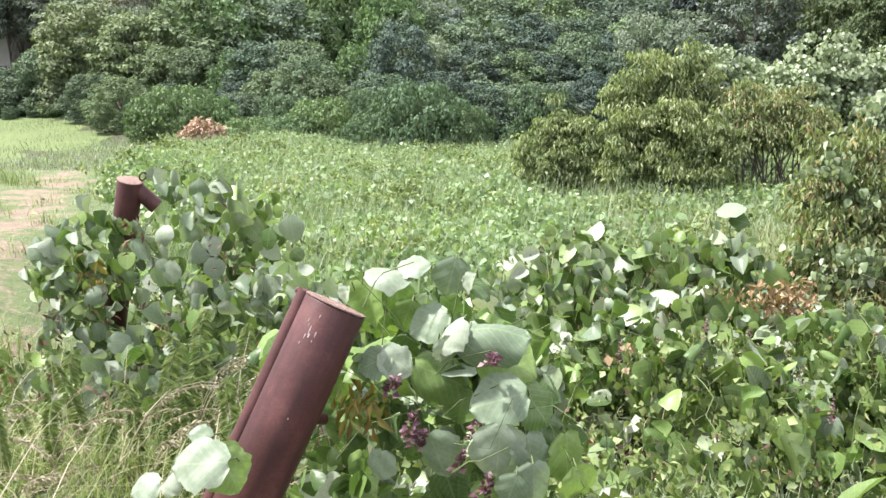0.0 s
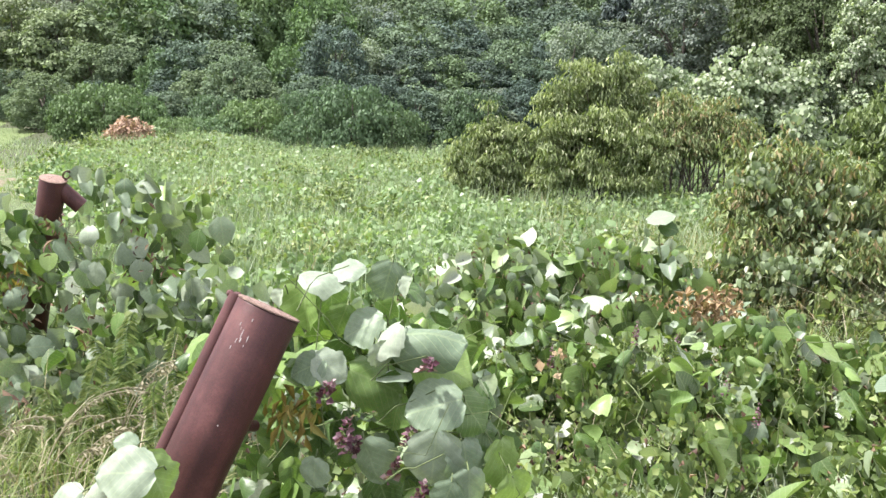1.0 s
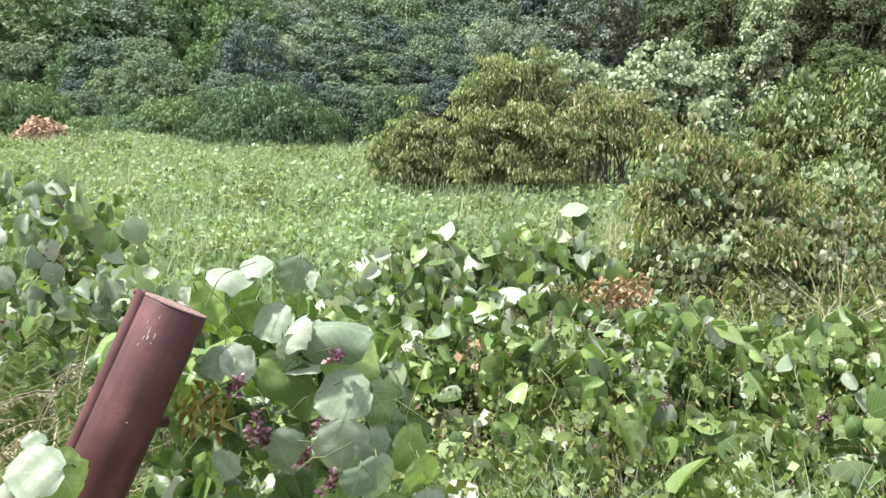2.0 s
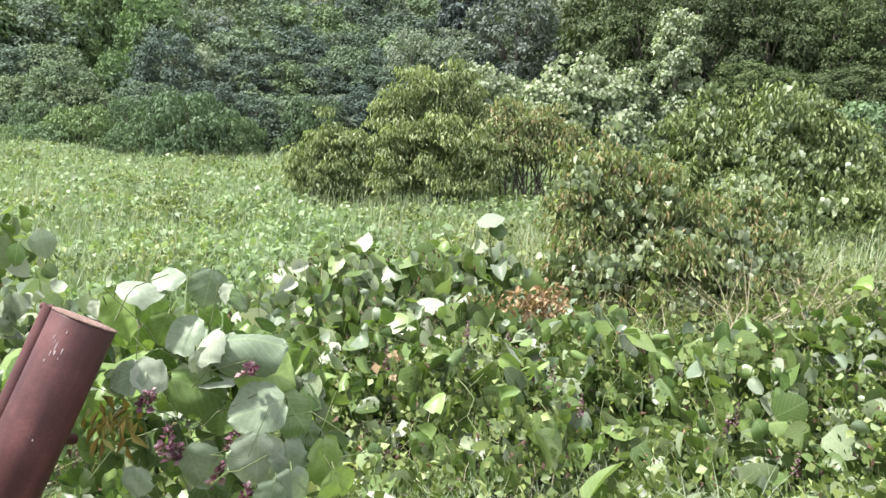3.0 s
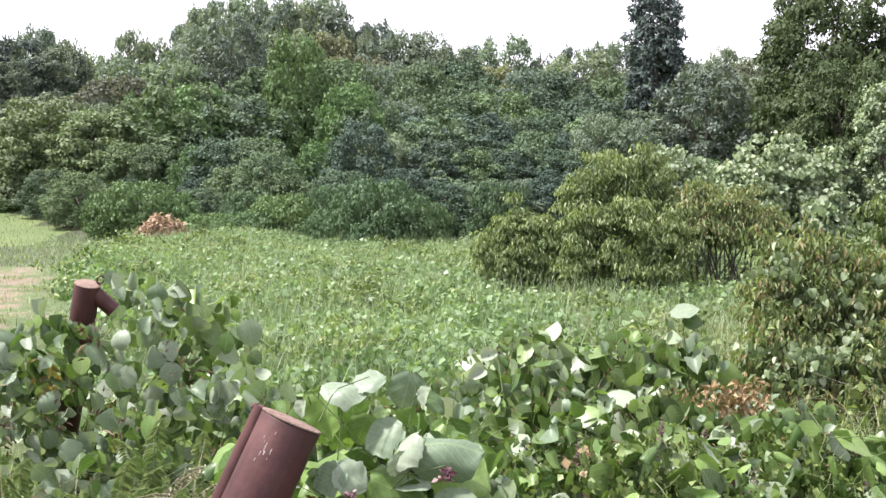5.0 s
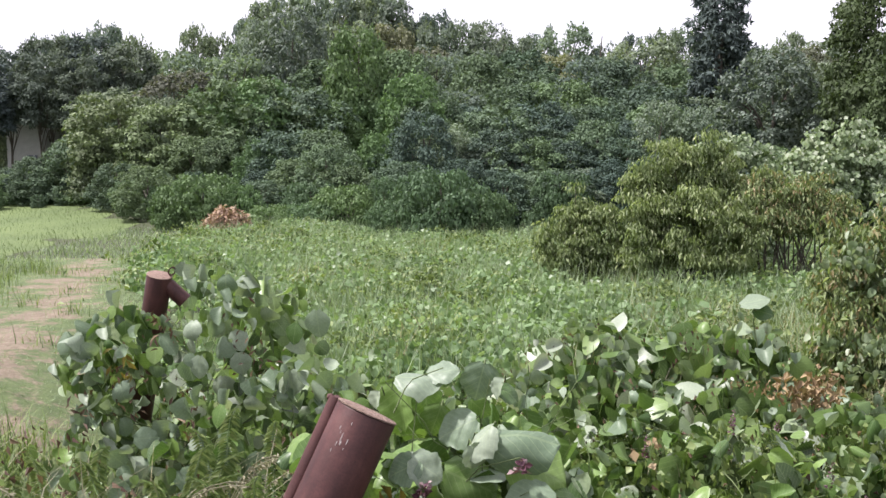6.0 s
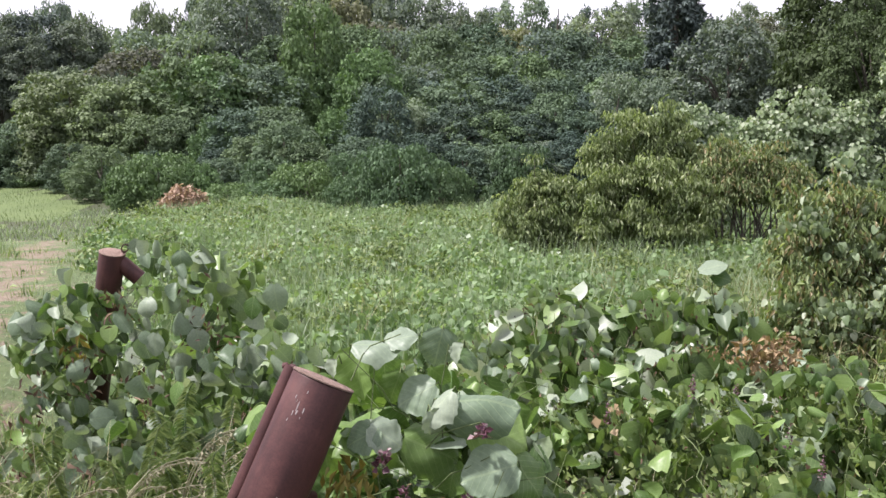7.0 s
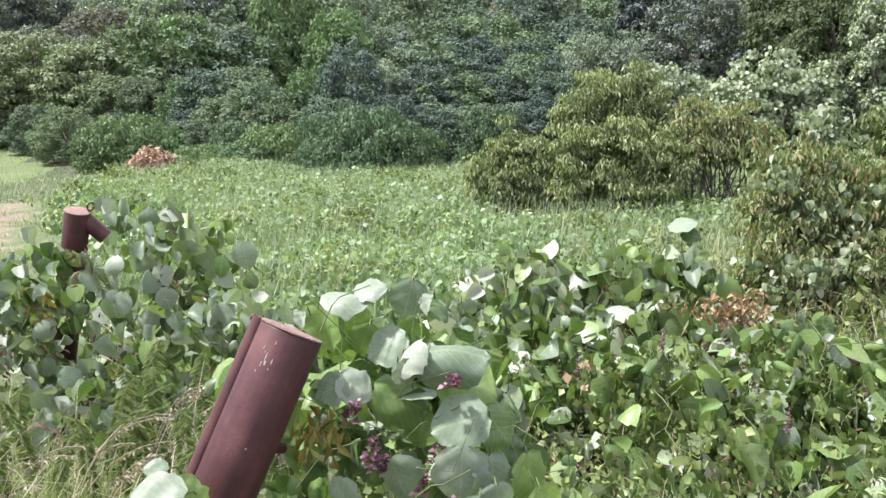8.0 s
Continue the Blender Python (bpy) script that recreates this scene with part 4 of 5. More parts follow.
loose("near_leaf_cover", layer("near_leaf_cover", rng, 3.4, 9.0, 200, LEAVES_MID, 0.165, leaf_near, 0.5, thick), leaf_near, kudzu_field)
loose("middle_leaf_cover", layer("middle_leaf_cover", rng, 9.0, 16, 400, [LEAVES_MID[0], LEAF_FAR, LEAVES_MID[1], LEAF_FAR], 0.082, leaf_field, 0.35, covered), leaf_field, kudzu_field)
loose("far_leaf_cover", layer("far_leaf_cover", rng, 16, 31.5, 190, [LEAF_FAR], 0.092, leaf_field, 0.25, covered), leaf_field, kudzu_field)
loose("weed_cover", layer("weed_cover", rng, 3.2, 6.2, 1300, [LEAF_FAR, LEAF_THIN, LEAF_FAR, LEAF_THIN], 0.045, leaf_weed, 0.3, lambda x, y: x > -0.1 + 0.3 * np.sin(y * 5)), leaf_weed, kudzu_field)

rank = layer("rank_weed_cover", rng, 6.2, 14, 260, [LEAF_FAR, LEAF_THIN], 0.08, leaf_weed, 0.75, lambda x, y: open_field(x, y) < 0.6)
loose("rank_weed_cover", rank, leaf_weed, kudzu_field)

# leaf stalks, thin stems and shrivelled bits among the leaves close by
rng = np.random.RandomState(56)
x, y = field_points(rng, 3.8, 9.0, 75)
k = open_field(x, y) > 0.5
x, y = x[k], y[k]
root = np.stack([x, y, canopy(x, y) - 0.16], 1)
v, f = blades(rng, root, rng.uniform(0.1, 0.26, len(x)), rng.uniform(0.2, 1.6, len(x)), rng.uniform(0.003, 0.006, len(x)))
loose("leaf_stalks", mesh_of("leaf_stalks", v, f, straw), straw, kudzu_field)
x, y = field_points(rng, 3.8, 9.0, 60)
k = open_field(x, y) > 0.5
place, tip, face = leaf_pose(rng, x[k], y[k], canopy(x[k], y[k]) - 0.06 * rng.uniform(0, 1, k.sum()))
loose("shrivelled_leaves", leaves("shrivelled_leaves", diamond(0.2, 0.25, 0.4), place, tip, face, rng.uniform(0.02, 0.06, k.sum()), leaf_brown), leaf_brown, kudzu_field)
x, y = field_points(rng, 3.8, 9.0, 25)
k = open_field(x, y) > 0.5
place, tip, face = leaf_pose(rng, x[k], y[k], canopy(x[k], y[k]) + 0.03 * rng.uniform(-1, 1, k.sum()))
loose("small_leaves", cover([LEAVES_MID[2], LEAVES_MID[4]], place, tip, face, rng.uniform(0.035, 0.075, k.sum()), leaf_near, "small_leaves"), leaf_near, kudzu_field)

# the leaves of the field that stand out singly, on the two swells nearest to the verge
front_kudzu = thing("kudzu_vine", "swell of kudzu with broad leaves, pale from wind-turned undersides and painted sheen", "kudzu", at=(2.2, 6.2, -0.6))
rng = np.random.RandomState(52)
x, y = rng.uniform(0.3, 4.4, 300), np.concatenate([rng.normal(5.5, 0.6, 170), rng.normal(7.3, 0.4, 130)])
k = open_field(x, y) > 0.6
x, y = np.where(k, x, 0.4 + 0.55 * (x - 0.3)), y
place, tip, face = leaf_pose(rng, x, y, canopy(x, y) + rng.uniform(-0.02, 0.1, 300))
size = rng.uniform(0.09, 0.17, 300)
single_leaves(rng, front_kudzu, place[:170], tip[:170], face[:170], size[:170], 0.22)
single_leaves(rng, front_kudzu, place[170:], tip[170:], face[170:], size[170:] * 0.85, 0.66, 0.0)


def vines(rng, count, box, mat, sag=0.12, thick=0.006):
    """Thin looping stems inside a box of (x0, x1, y0, y1, z0, z1)."""
    pieces = []
    for _ in range(count):
        p = Vector([rng.uniform(box[2 * k], box[2 * k + 1]) for k in range(3)])
        d = Vector((rng.normal(), rng.normal(), rng.normal(0.1, 0.5))).normalized()
        pts = [p]
        for _ in range(5):
            d = (d + Vector((rng.normal(0, 0.5), rng.normal(0, 0.5), rng.normal(-sag, 0.4)))).normalized()
            p = p + d * rng.uniform(0.06, 0.16)
            pts.append(p)
        pieces.append(tube(pts, thick * rng.uniform(0.5, 1.2), 5, 0.7))
    return joined(pieces)


def moved(v, base):
    return v - np.array(base)


def flower_spike(rng, parent, x, y, z, length=0.13):
    """An upright spike of small purple flowers."""
    n = 40
    s = rng.uniform(0, 1, n)
    a = rng.uniform(0, 2 * np.pi, n)
    r = 0.026 * (1 - 0.75 * s)
    base = np.array([x, y, z]) - np.array(parent.location)
    place = base + np.stack([np.cos(a) * r * 0.3 + 0.02 * s, np.sin(a) * r * 0.3, s * length], 1)
    out = np.stack([np.cos(a), np.sin(a), rng.uniform(-0.3, 0.7, n)], 1)
    loose("flower_spike", leaves("flower_spike", diamond(0.42, 0.3, -0.2), place, out, unit(out + rng.normal(0, 0.6, (n, 3)) + np.array([0, 0, 1])), rng.uniform(0.012, 0.024, n) * (1.2 - 0.5 * s), petals), petals, parent)


def dead_cluster(rng, parent, x, y, z, spread, count, size, mat, name, shape, hang):
    base = np.array([x, y, z]) - np.array(parent.location)
    place = base + rng.normal(0, 1, (count, 3)) * np.array(spread)
    tip = unit(rng.normal(0, 0.6, (count, 3)) + np.array([0, 0, -hang]))
    loose(name, leaves(name, shape, place, tip, unit(rng.normal(0, 0.5, (count, 3)) + np.array([0, -0.8, 0.6])), size * rng.uniform(0.6, 1.3, count), mat), mat, parent)


v, f = vines(rng, 60, (0.6, 4.4, 4.6, 8.0, -0.35, 0.2), stem_green, 0.2, 0.0035)
loose("stem", mesh_of("stem", moved(v, front_kudzu.location), f, stem_green, smooth=True), stem_green, front_kudzu)
for x, y in ((1.95, 5.1), (2.12, 5.06), (2.9, 4.75), (3.05, 4.9), (3.1, 4.35), (1.05, 5.6), (1.5, 5.4), (2.05, 6.3)):
    flower_spike(rng, front_kudzu, x, y, float(canopy(x, y)) + 0.0, 0.15)
dead_cluster(rng, front_kudzu, 2.43, 6.7, 0.13, (0.12, 0.09, 0.06), 190, 0.06, leaf_dry, "dead_leaves", diamond(0.3, 0.3, 0.4), 0.7)
dead_cluster(rng, front_kudzu, 2.2, 6.9, 0.12, (0.14, 0.1, 0.03), 50, 0.04, leaf_dry, "dead_leaves", diamond(0.2, 0.3, 0.4), 0.7)
dead_cluster(rng, front_kudzu, 1.1, 5.7, 0.0, (0.05, 0.05, 0.06), 10, 0.055, leaf_dry, "dead_leaves", LEAF_FAR, 0.8)
# one broad leaf on a tall stalk above the rest
tall = Vector((2.24, 7.35, 0.66))
v, f = tube([(2.3, 7.4, -0.2), (2.27, 7.38, 0.25), (2.22, 7.36, 0.5), tall], 0.006, 6, 0.6)
part("stalk", mesh_of("stalk", moved(v, front_kudzu.location), f, stem_green, smooth=True), stem_green, front_kudzu)
single_leaf(front_kudzu, tall + Vector((-0.12, 0, -0.02)), (0.85, -0.2, 0.4), (-0.45, -0.35, 0.85), 0.23, FINE_BRIGHT[0])
single_leaf(front_kudzu, tall + Vector((-0.02, 0.02, -0.06)), (0.8, -0.5, -0.1), (0.1, -0.8, 0.5), 0.16, FINE_GREEN[0])


# ---- grass ----
def grass_patch(name, seed, x, y, height, width, lean, mat, label, category="grass"):
    rng = np.random.RandomState(seed)
    n = len(x)
    root = np.stack([x, y, ground_height(x, y) - 0.02], 1)
    v, f = blades(rng, root, height * rng.uniform(0.6, 1.25, n), lean * rng.uniform(0.2, 1.5, n), width * rng.uniform(0.7, 1.3, n))
    return tagged(new(name, mesh_of(name, v, f, mat)), label, category, kind="stuff")


rng = np.random.RandomState(42)
x, y = field_points(rng, 9.0, 31, 95)
k = x > -1.9 - 0.3 * (y - 7.5) + 0.4 * np.sin(y)
x, y = x[k], y[k]
grass_patch("field_grass", 43, x, y, 0.72, 0.02, 0.45, grass_green, "tall green grass growing up through the kudzu field")
x, y = rng.uniform(3.0, 12.5, 13000), rng.uniform(6.2, 13.8, 13000)
k = open_field(x, y) < 0.5
x, y = x[k], y[k]
tuft = np.random.RandomState(58)
cx, cy = tuft.uniform(3.1, 12.0, 230), tuft.uniform(6.3, 13.5, 230)
k = open_field(cx, cy) < 0.4
near = np.argmin((x[:, None] - cx[k][None]) ** 2 + (y[:, None] - cy[k][None]) ** 2, 1)
x, y = cx[k][near] + (x - cx[k][near]) * 0.35, cy[k][near] + (y - cy[k][near]) * 0.35
grass_patch("tall_grass", 44, x[::16], y[::16], 0.75, 0.014, 1.6, straw, "tall arching dry grass beside the bushes")
grass_patch("rank_grass", 53, x[1::2], y[1::2], 0.5, 0.018, 1.2, leaf_weed, "rank green grass beside the bushes")
grass_patch("rank_grass", 54, x[2::7], y[2::7], 0.55, 0.024, 1.3, grass_green, "low broad-bladed grass beside the bushes")
grass_patch("rank_grass", 68, x[::9], y[::9], 0.66, 0.016, 1.2, fern_leaf, "long yellow-green grass beside the bushes")
cx = np.repeat([5.6, 6.4, 7.1, 5.0, 7.9, 5.9, 6.9, 8.8, 5.3, 4.7], 24)
cy = np.repeat([8.6, 8.9, 8.1, 8.2, 8.9, 7.7, 7.4, 9.6, 7.5, 7.6], 24)
grass_patch("grass_tuft", 57, cx + rng.normal(0, 0.06, len(cx)), cy + rng.normal(0, 0.06, len(cx)), 1.15, 0.015, 1.6, straw, "tufts of long arching straw-coloured grass")
x, y = rng.uniform(2.4, 4.6, 1700), rng.uniform(8.2, 14.5, 1700)
grass_patch("tall_grass", 45, x, y, 0.6, 0.014, 0.8, grass_dry, "thin pale grass stalks between kudzu and bush")
x, y = rng.uniform(0.2, 2.6, 900), rng.uniform(3.3, 5.0, 900)
grass_patch("verge_weeds", 49, x, y, 0.48, 0.01, 0.9, grass_green, "light green weeds and grass along the foot of the bank")
x, y = rng.uniform(-3.8, -0.75, 260), rng.uniform(2.6, 5.2, 260)
x, y = x + 0.14 * np.sin(x * 9 + y * 4), y + 0.14 * np.sin(y * 11 - x * 3)
grass_patch("verge_grass", 46, x, y, 0.42, 0.008, 1.6, grass_dry, "dry seeding grass on the verge below the rusty posts")
x, y = rng.uniform(-4.2, -0.85, 1300), rng.uniform(2.6, 5.8, 1300)
grass_patch("verge_grass", 50, x, y, 0.27, 0.011, 0.9, leaf_weed, "green grass on the verge below the rusty posts")
x, y = rng.uniform(-3.6, -0.85, 4200), rng.uniform(2.4, 4.9, 4200)
grass_patch("verge_grass", 65, x + 0.12 * np.sin(y * 13), y + 0.12 * np.sin(x * 11), 0.36, 0.006, 1.1, fern_leaf, "fine light green grass thick on the verge")
x, y = rng.uniform(-3.4, -0.85, 420), rng.uniform(2.5, 4.7, 420)
grass_patch("verge_grass", 66, x, y, 0.46, 0.005, 1.5, grass_dry, "thin yellowing grass arching over the verge")
side = np.random.RandomState(69)
x, y = side.uniform(-3.8, -2.4, 2200), side.uniform(4.5, 7.0, 2200)
grass_patch("verge_grass", 70, x + 0.1 * np.sin(y * 9), y, 0.6, 0.016, 0.7, leaf_weed, "rank green weeds between the kudzu mound and the path")
x, y = rng.uniform(-3.0, -0.7, 80), rng.uniform(2.9, 4.5, 80)
grass_patch("grass_stalks", 55, x, y, 0.66, 0.009, 1.5, straw, "pale arching seed stalks of grass on the verge")
y = 5.0 + 18 * rng.uniform(0, 1, 34000) ** 1.3
x = np.minimum(-2.6, -3.65 - 0.325 * (y - 6.5) + rng.uniform(-3.4, 2.0, 34000))
cx = np.repeat(-4.4 - 0.325 * (np.linspace(6.5, 20, 46) - 6.5) - 1.9 * np.abs(np.sin(np.arange(46) * 2.3)) + 2.2 * (np.arange(46) % 3 == 0), 40)
cy = np.repeat(np.linspace(6.5, 20, 46), 40)
grass_patch("weed_tuft", 67, cx + rng.normal(0, 0.16, len(cx)), cy + rng.normal(0, 0.16, len(cy)), 0.3, 0.014, 0.7, leaf_weed, "low tufts of coarse weeds along the path")
k = (np.abs(x + 3.65 + 0.325 * (y - 6.5)) + 0.35 * rng.normal(0, 1, len(x)) > 0.5 + 0.5 * lumps(x, y, 2.2, 22)) & (rng.uniform(0, 1, len(x)) < np.where(x < -3.65 - 0.325 * (y - 6.5), 0.75, 1.0)) | (rng.uniform(0, 1, len(x)) < 0.36)
grass_patch("path_grass", 47, x[k], y[k], 0.13, 0.012, 1.3, grass_green, "short green grass along the trodden path")
x, y = rng.uniform(-15, -5.5, 14000), rng.uniform(14, 34, 14000)
k = ((np.abs(x + 3.65 + 0.325 * (y - 6.5)) > 0.6) | (y > 22.5)) & (x > -10.4 - 0.12 * (y - 18)) & ((x > -3.65 - 0.325 * (y - 6.5)) | (y > 20))
grass_patch("paddy_edge_grass", 48, x[k], y[k], 0.2, 0.022, 0.7, grass_green, "rank green grass along the edge of the paddy")
cx = np.repeat([-9.1, -8.3, -8.8, -7.7, -8.0, -9.6, -7.3, -10.3, -6.9, -8.9], 60)
cy = np.repeat([17.5, 16.2, 19.0, 15.2, 18.2, 18.5, 21.0, 20.5, 22.0, 15.6], 60)
grass_patch("weed_tuft", 60, cx + rng.normal(0, 0.22, len(cx)), cy + rng.normal(0, 0.2, len(cx)), 0.42, 0.016, 0.35, leaf_weed, "upright dark green weeds beside the path")
cx, cy = np.meshgrid(np.arange(-27, -9.0, 0.34), np.arange(17.5, 48, 0.38))
cx, cy = cx.ravel(), cy.ravel()
k = cx < -9.3 - 0.12 * (cy - 18) + 0.5 * np.sin(cy * 1.3)
cx, cy = np.repeat(cx[k], 3), np.repeat(cy[k], 3)
grass_patch("rice_plants", 51, cx + rng.normal(0, 0.05, len(cx)), cy + rng.normal(0, 0.05, len(cy)), 0.2, 0.02, 0.8, rice, "rows of young bright green rice in the paddy", "rice")


# weeds standing in clumps in the field: dark leafy ones, and pale ones gone to seed
rng = np.random.RandomState(63)
cx, cy = field_points(rng, 10.5, 30, 0.4)
k = open_field(cx, cy) > 0.5
cx, cy = cx[k], cy[k]
own = np.repeat(np.arange(len(cx)), 130)
n = len(own)
wide = (0.18 + 0.5 * rng.uniform(0, 1, len(cx)) ** 2)[own]
x, y = cx[own] + rng.normal(0, 1, n) * wide, cy[own] + rng.normal(0, 0.8, n) * wide
z = canopy(x, y) + 0.16 * np.exp(-((x - cx[own]) ** 2 + (y - cy[own]) ** 2) / wide**2) - 0.1 * rng.uniform(0, 1, n)
face = unit(rng.normal(0, 0.5, (n, 3)) + np.array([0, -0.4, 0.7]))
data = leaves("leafy_weeds", diamond(0.3, 0.15, 0.2), np.stack([x, y, z], 1), unit(rng.normal(0, 0.7, (n, 3)) + np.array([0, -0.1, 0.1])), face, rng.uniform(0.05, 0.12, n), leaf_weed)
tagged(new("leafy_weeds", data), "clumps of darker leafy weeds standing in the kudzu field", "weeds", kind="stuff")
cx, cy = field_points(rng, 10.5, 30, 0.1)
own = np.repeat(np.arange(len(cx)), 26)
grass_patch("seeding_grass", 64, cx[own] + rng.normal(0, 0.16, len(own)), cy[own] + rng.normal(0, 0.14, len(own)), 0.78, 0.02, 0.6, grass_dry, "tufts of pale grass gone to seed in the field")


# ---- rusty posts ----
def lathe(profile, sides=48):
    """A turned body from (radius, height) pairs, closed at both ends."""
    bm = bmesh.new()
    rings = []
    for r, z in profile:
        rings.append([bm.verts.new((r * math.cos(2 * math.pi * k / sides), r * math.sin(2 * math.pi * k / sides), z)) for k in range(sides)])
    for a, b in zip(rings, rings[1:]):
        for k in range(sides):
            bm.faces.new((a[k], a[(k + 1) % sides], b[(k + 1) % sides], b[k]))
    bm.faces.new(rings[-1])
    bm.faces.new(rings[0][::-1])
    for f in bm.faces:
        f.smooth = len(f.verts) == 4
    return bm


def rusty_post(top, foot, radius, label):
    """A capped pipe from foot to top; its own z runs along the pipe."""
    d = Vector(top) - Vector(foot)
    post = thing("rusty_post", label, "post", "rusty pipe posts")
    post.matrix_basis = Matrix.Translation(foot) @ d.to_track_quat("Z", "Y").to_matrix().to_4x4()
    pipe = part("pipe", lathe([(radius, 0), (radius, d.length - 0.009), (radius - 0.001, d.length - 0.006)]), rust, post)
    cap = part("end_cap", lathe([(radius + 0.0015, d.length - 0.005), (radius + 0.0015, d.length - 0.001), (radius - 0.001, d.length), (radius * 0.4, d.length + 0.002)]), rust_cap, post, "paler rusted end plate with sunlight put into its colour")
    return post, d.length, pipe, cap


def inside(post, p):
    """A world point in the post's own axes."""
    return post.matrix_basis.inverted() @ Vector(p)


def rod(post, name, a, b, radius, label=""):
    v, f = tube([inside(post, a), inside(post, Vector(a).lerp(Vector(b), 0.5)), inside(post, b)], radius, 14)
    return part(name, mesh_of(name, v, f, rust, smooth=True), rust, post, label)


post_a, la, pipe_a, _ = rusty_post((-0.272, 2.44, 1.083), (-0.80, 2.2, -0.05), 0.081, "leaning rust-brown steel pipe post with capped end")
post_b, _, _, cap_b = rusty_post((-2.0, 6.15, 1.035), (-2.27, 6.36, -0.15), 0.081, "rust-brown steel pipe post sunk in kudzu")

view = inside(post_a, (0, 0.05, 1.63))
FRONT = math.atan2(view.y, view.x)
# the split guide tube welded along the first post, and the stub of its rail
side = Vector((-0.9, 0.35, 0.42)).normalized()
axis = (Vector((-0.272, 2.44, 1.083)) - Vector((-0.80, 2.2, -0.05))).normalized()
side = (side - axis * side.dot(axis)).normalized()
top_a = Vector((-0.272, 2.44, 1.083))
guide = [top_a + side * 0.09 - axis * 0.004, top_a + side * 0.09 - axis * 0.9]
tube_a = rod(post_a, "guide_tube", guide[0], guide[1], 0.021, "flaking thin tube welded along the post")
rod(post_a, "rail_stub", top_a - axis * 0.33 + Vector((0.06, 0.03, 0)), top_a - axis * 0.33 + Vector((0.095, 0.08, -0.02)), 0.015)
bm = bmesh.new()
for k in range(9):
    r = Matrix.Translation(inside(post_a, guide[0] - axis * (0.003 + 0.004 * (k % 3)) + side * 0.008 * math.sin(k * 2.1)))
    bmesh.ops.create_icosphere(bm, subdivisions=1, radius=0.008 + 0.003 * (k % 2), matrix=r @ Matrix.Translation((0.012 * math.cos(k), 0.012 * math.sin(k), 0)))
part("rust_flakes", bm, rust, tube_a)
splash_paint, nt, p = shader("white_splash")
nt.links.new(ramp(nt, grain(nt, 120.0), [(0.3, (0.16, 0.12, 0.115)), (0.6, (0.36, 0.32, 0.31))]), p.inputs["Base Color"])
for along, round_at, long, wide in ((0.06, -0.6, 0.006, 0.002), (0.08, -0.42, 0.014, 0.002), (0.095, -0.38, 0.007, 0.0025), (0.085, -0.2, 0.009, 0.0018), (0.07, -0.52, 0.005, 0.0015), (0.1, -0.5, 0.008, 0.0018), (0.04, -0.3, 0.005, 0.0018), (0.105, -0.22, 0.004, 0.0015), (0.12, -0.58, 0.006, 0.0015), (0.3, 0.1, 0.003, 0.002)):
    bm = bmesh.new()
    bmesh.ops.create_icosphere(bm, subdivisions=2, radius=1)
    for w in bm.verts:
        w.co *= 1 + 0.35 * noise.noise(w.co * 1.7 + Vector((along * 90, 0, 0)))
    turn = Matrix.Rotation(FRONT + round_at, 4, "Z")
    bm.transform(turn @ Matrix.Translation((0.0812, 0, la - along)) @ Matrix.Diagonal((0.0008, wide * 0.75, long * 0.85, 1)))
    part("paint_splash", bm, splash_paint, pipe_a, "pale dried paint splash")
top_b = Vector((-2.0, 6.15, 1.035))
rod(post_b, "brace", top_b + Vector((0.04, 0.02, -0.07)), top_b + Vector((0.15, 0.04, -0.18)), 0.052)
bm = bmesh.new()
for k in range(20):
    a0, a1 = 2 * math.pi * k / 20, 2 * math.pi * (k + 1) / 20
    rows = []
    for a in (a0, a1):
        c = Vector((math.cos(a) * 0.026, 0, math.sin(a) * 0.026))
        rows.append([bm.verts.new(c + Vector((math.cos(a) * math.cos(b) * 0.006, math.sin(b) * 0.006, math.sin(a) * math.cos(b) * 0.006))) for b in (0, 1.57, 3.14, 4.71)])
    for b in range(4):
        bm.faces.new((rows[0][b], rows[0][(b + 1) % 4], rows[1][(b + 1) % 4], rows[1][b]))
bm.transform(Matrix.Translation(inside(post_b, top_b + Vector((0.075, 0.02, 0.02)))))
part("eye_ring", bm, rust, cap_b)


# ---- kudzu over the posts ----
def dome(rng, n, cx, cy, z0, rx, ry, tall, power=2.6, rough=0.12):
    """Places and normals over an uneven dome of leaves, most on the side of the verge."""
    a = rng.uniform(0, 2 * np.pi, n)
    a = np.where((np.sin(a) > 0.2) & (rng.uniform(0, 1, n) < 0.6), -a, a)
    s = rng.uniform(0, 1, n) ** 0.8
    r = np.clip(1 - s**power, 0, 1) ** (1 / power) * (1 + rough * np.sin(4 * a + 7 * s) + rough * rng.normal(0, 0.5, n))
    top = np.sqrt(rng.uniform(0, 1, n))
    flat = rng.uniform(0, 1, n) < 0.3
    s, r = np.where(flat, 0.97 + 0.04 * rng.normal(0, 1, n), s), np.where(flat, top * 0.8, r)
    place = np.stack([cx + rx * r * np.cos(a), cy + ry * r * np.sin(a), z0 + tall * s], 1)
    normal = unit(np.stack([np.cos(a) * (1 - s**3), np.sin(a) * (1 - s**3), 0.15 + s**3], 1))
    return place, normal


def drape(rng, normal, loose_by=0.55):
    """Tips and faces of leaves that hang from the outside of a mound, swung by the wind."""
    n = len(normal)
    face = unit(normal * 0.8 + rng.normal(0, 1, (n, 3)) * np.array([loose_by * 1.3, loose_by, loose_by * 0.6]) + np.array([-0.2, -0.2, 0.45]))
    tip = unit(rng.normal(0, 0.4, (n, 3)) + normal * 0.2 + np.array([0.1, -0.08, -0.85]))
    return tip, face


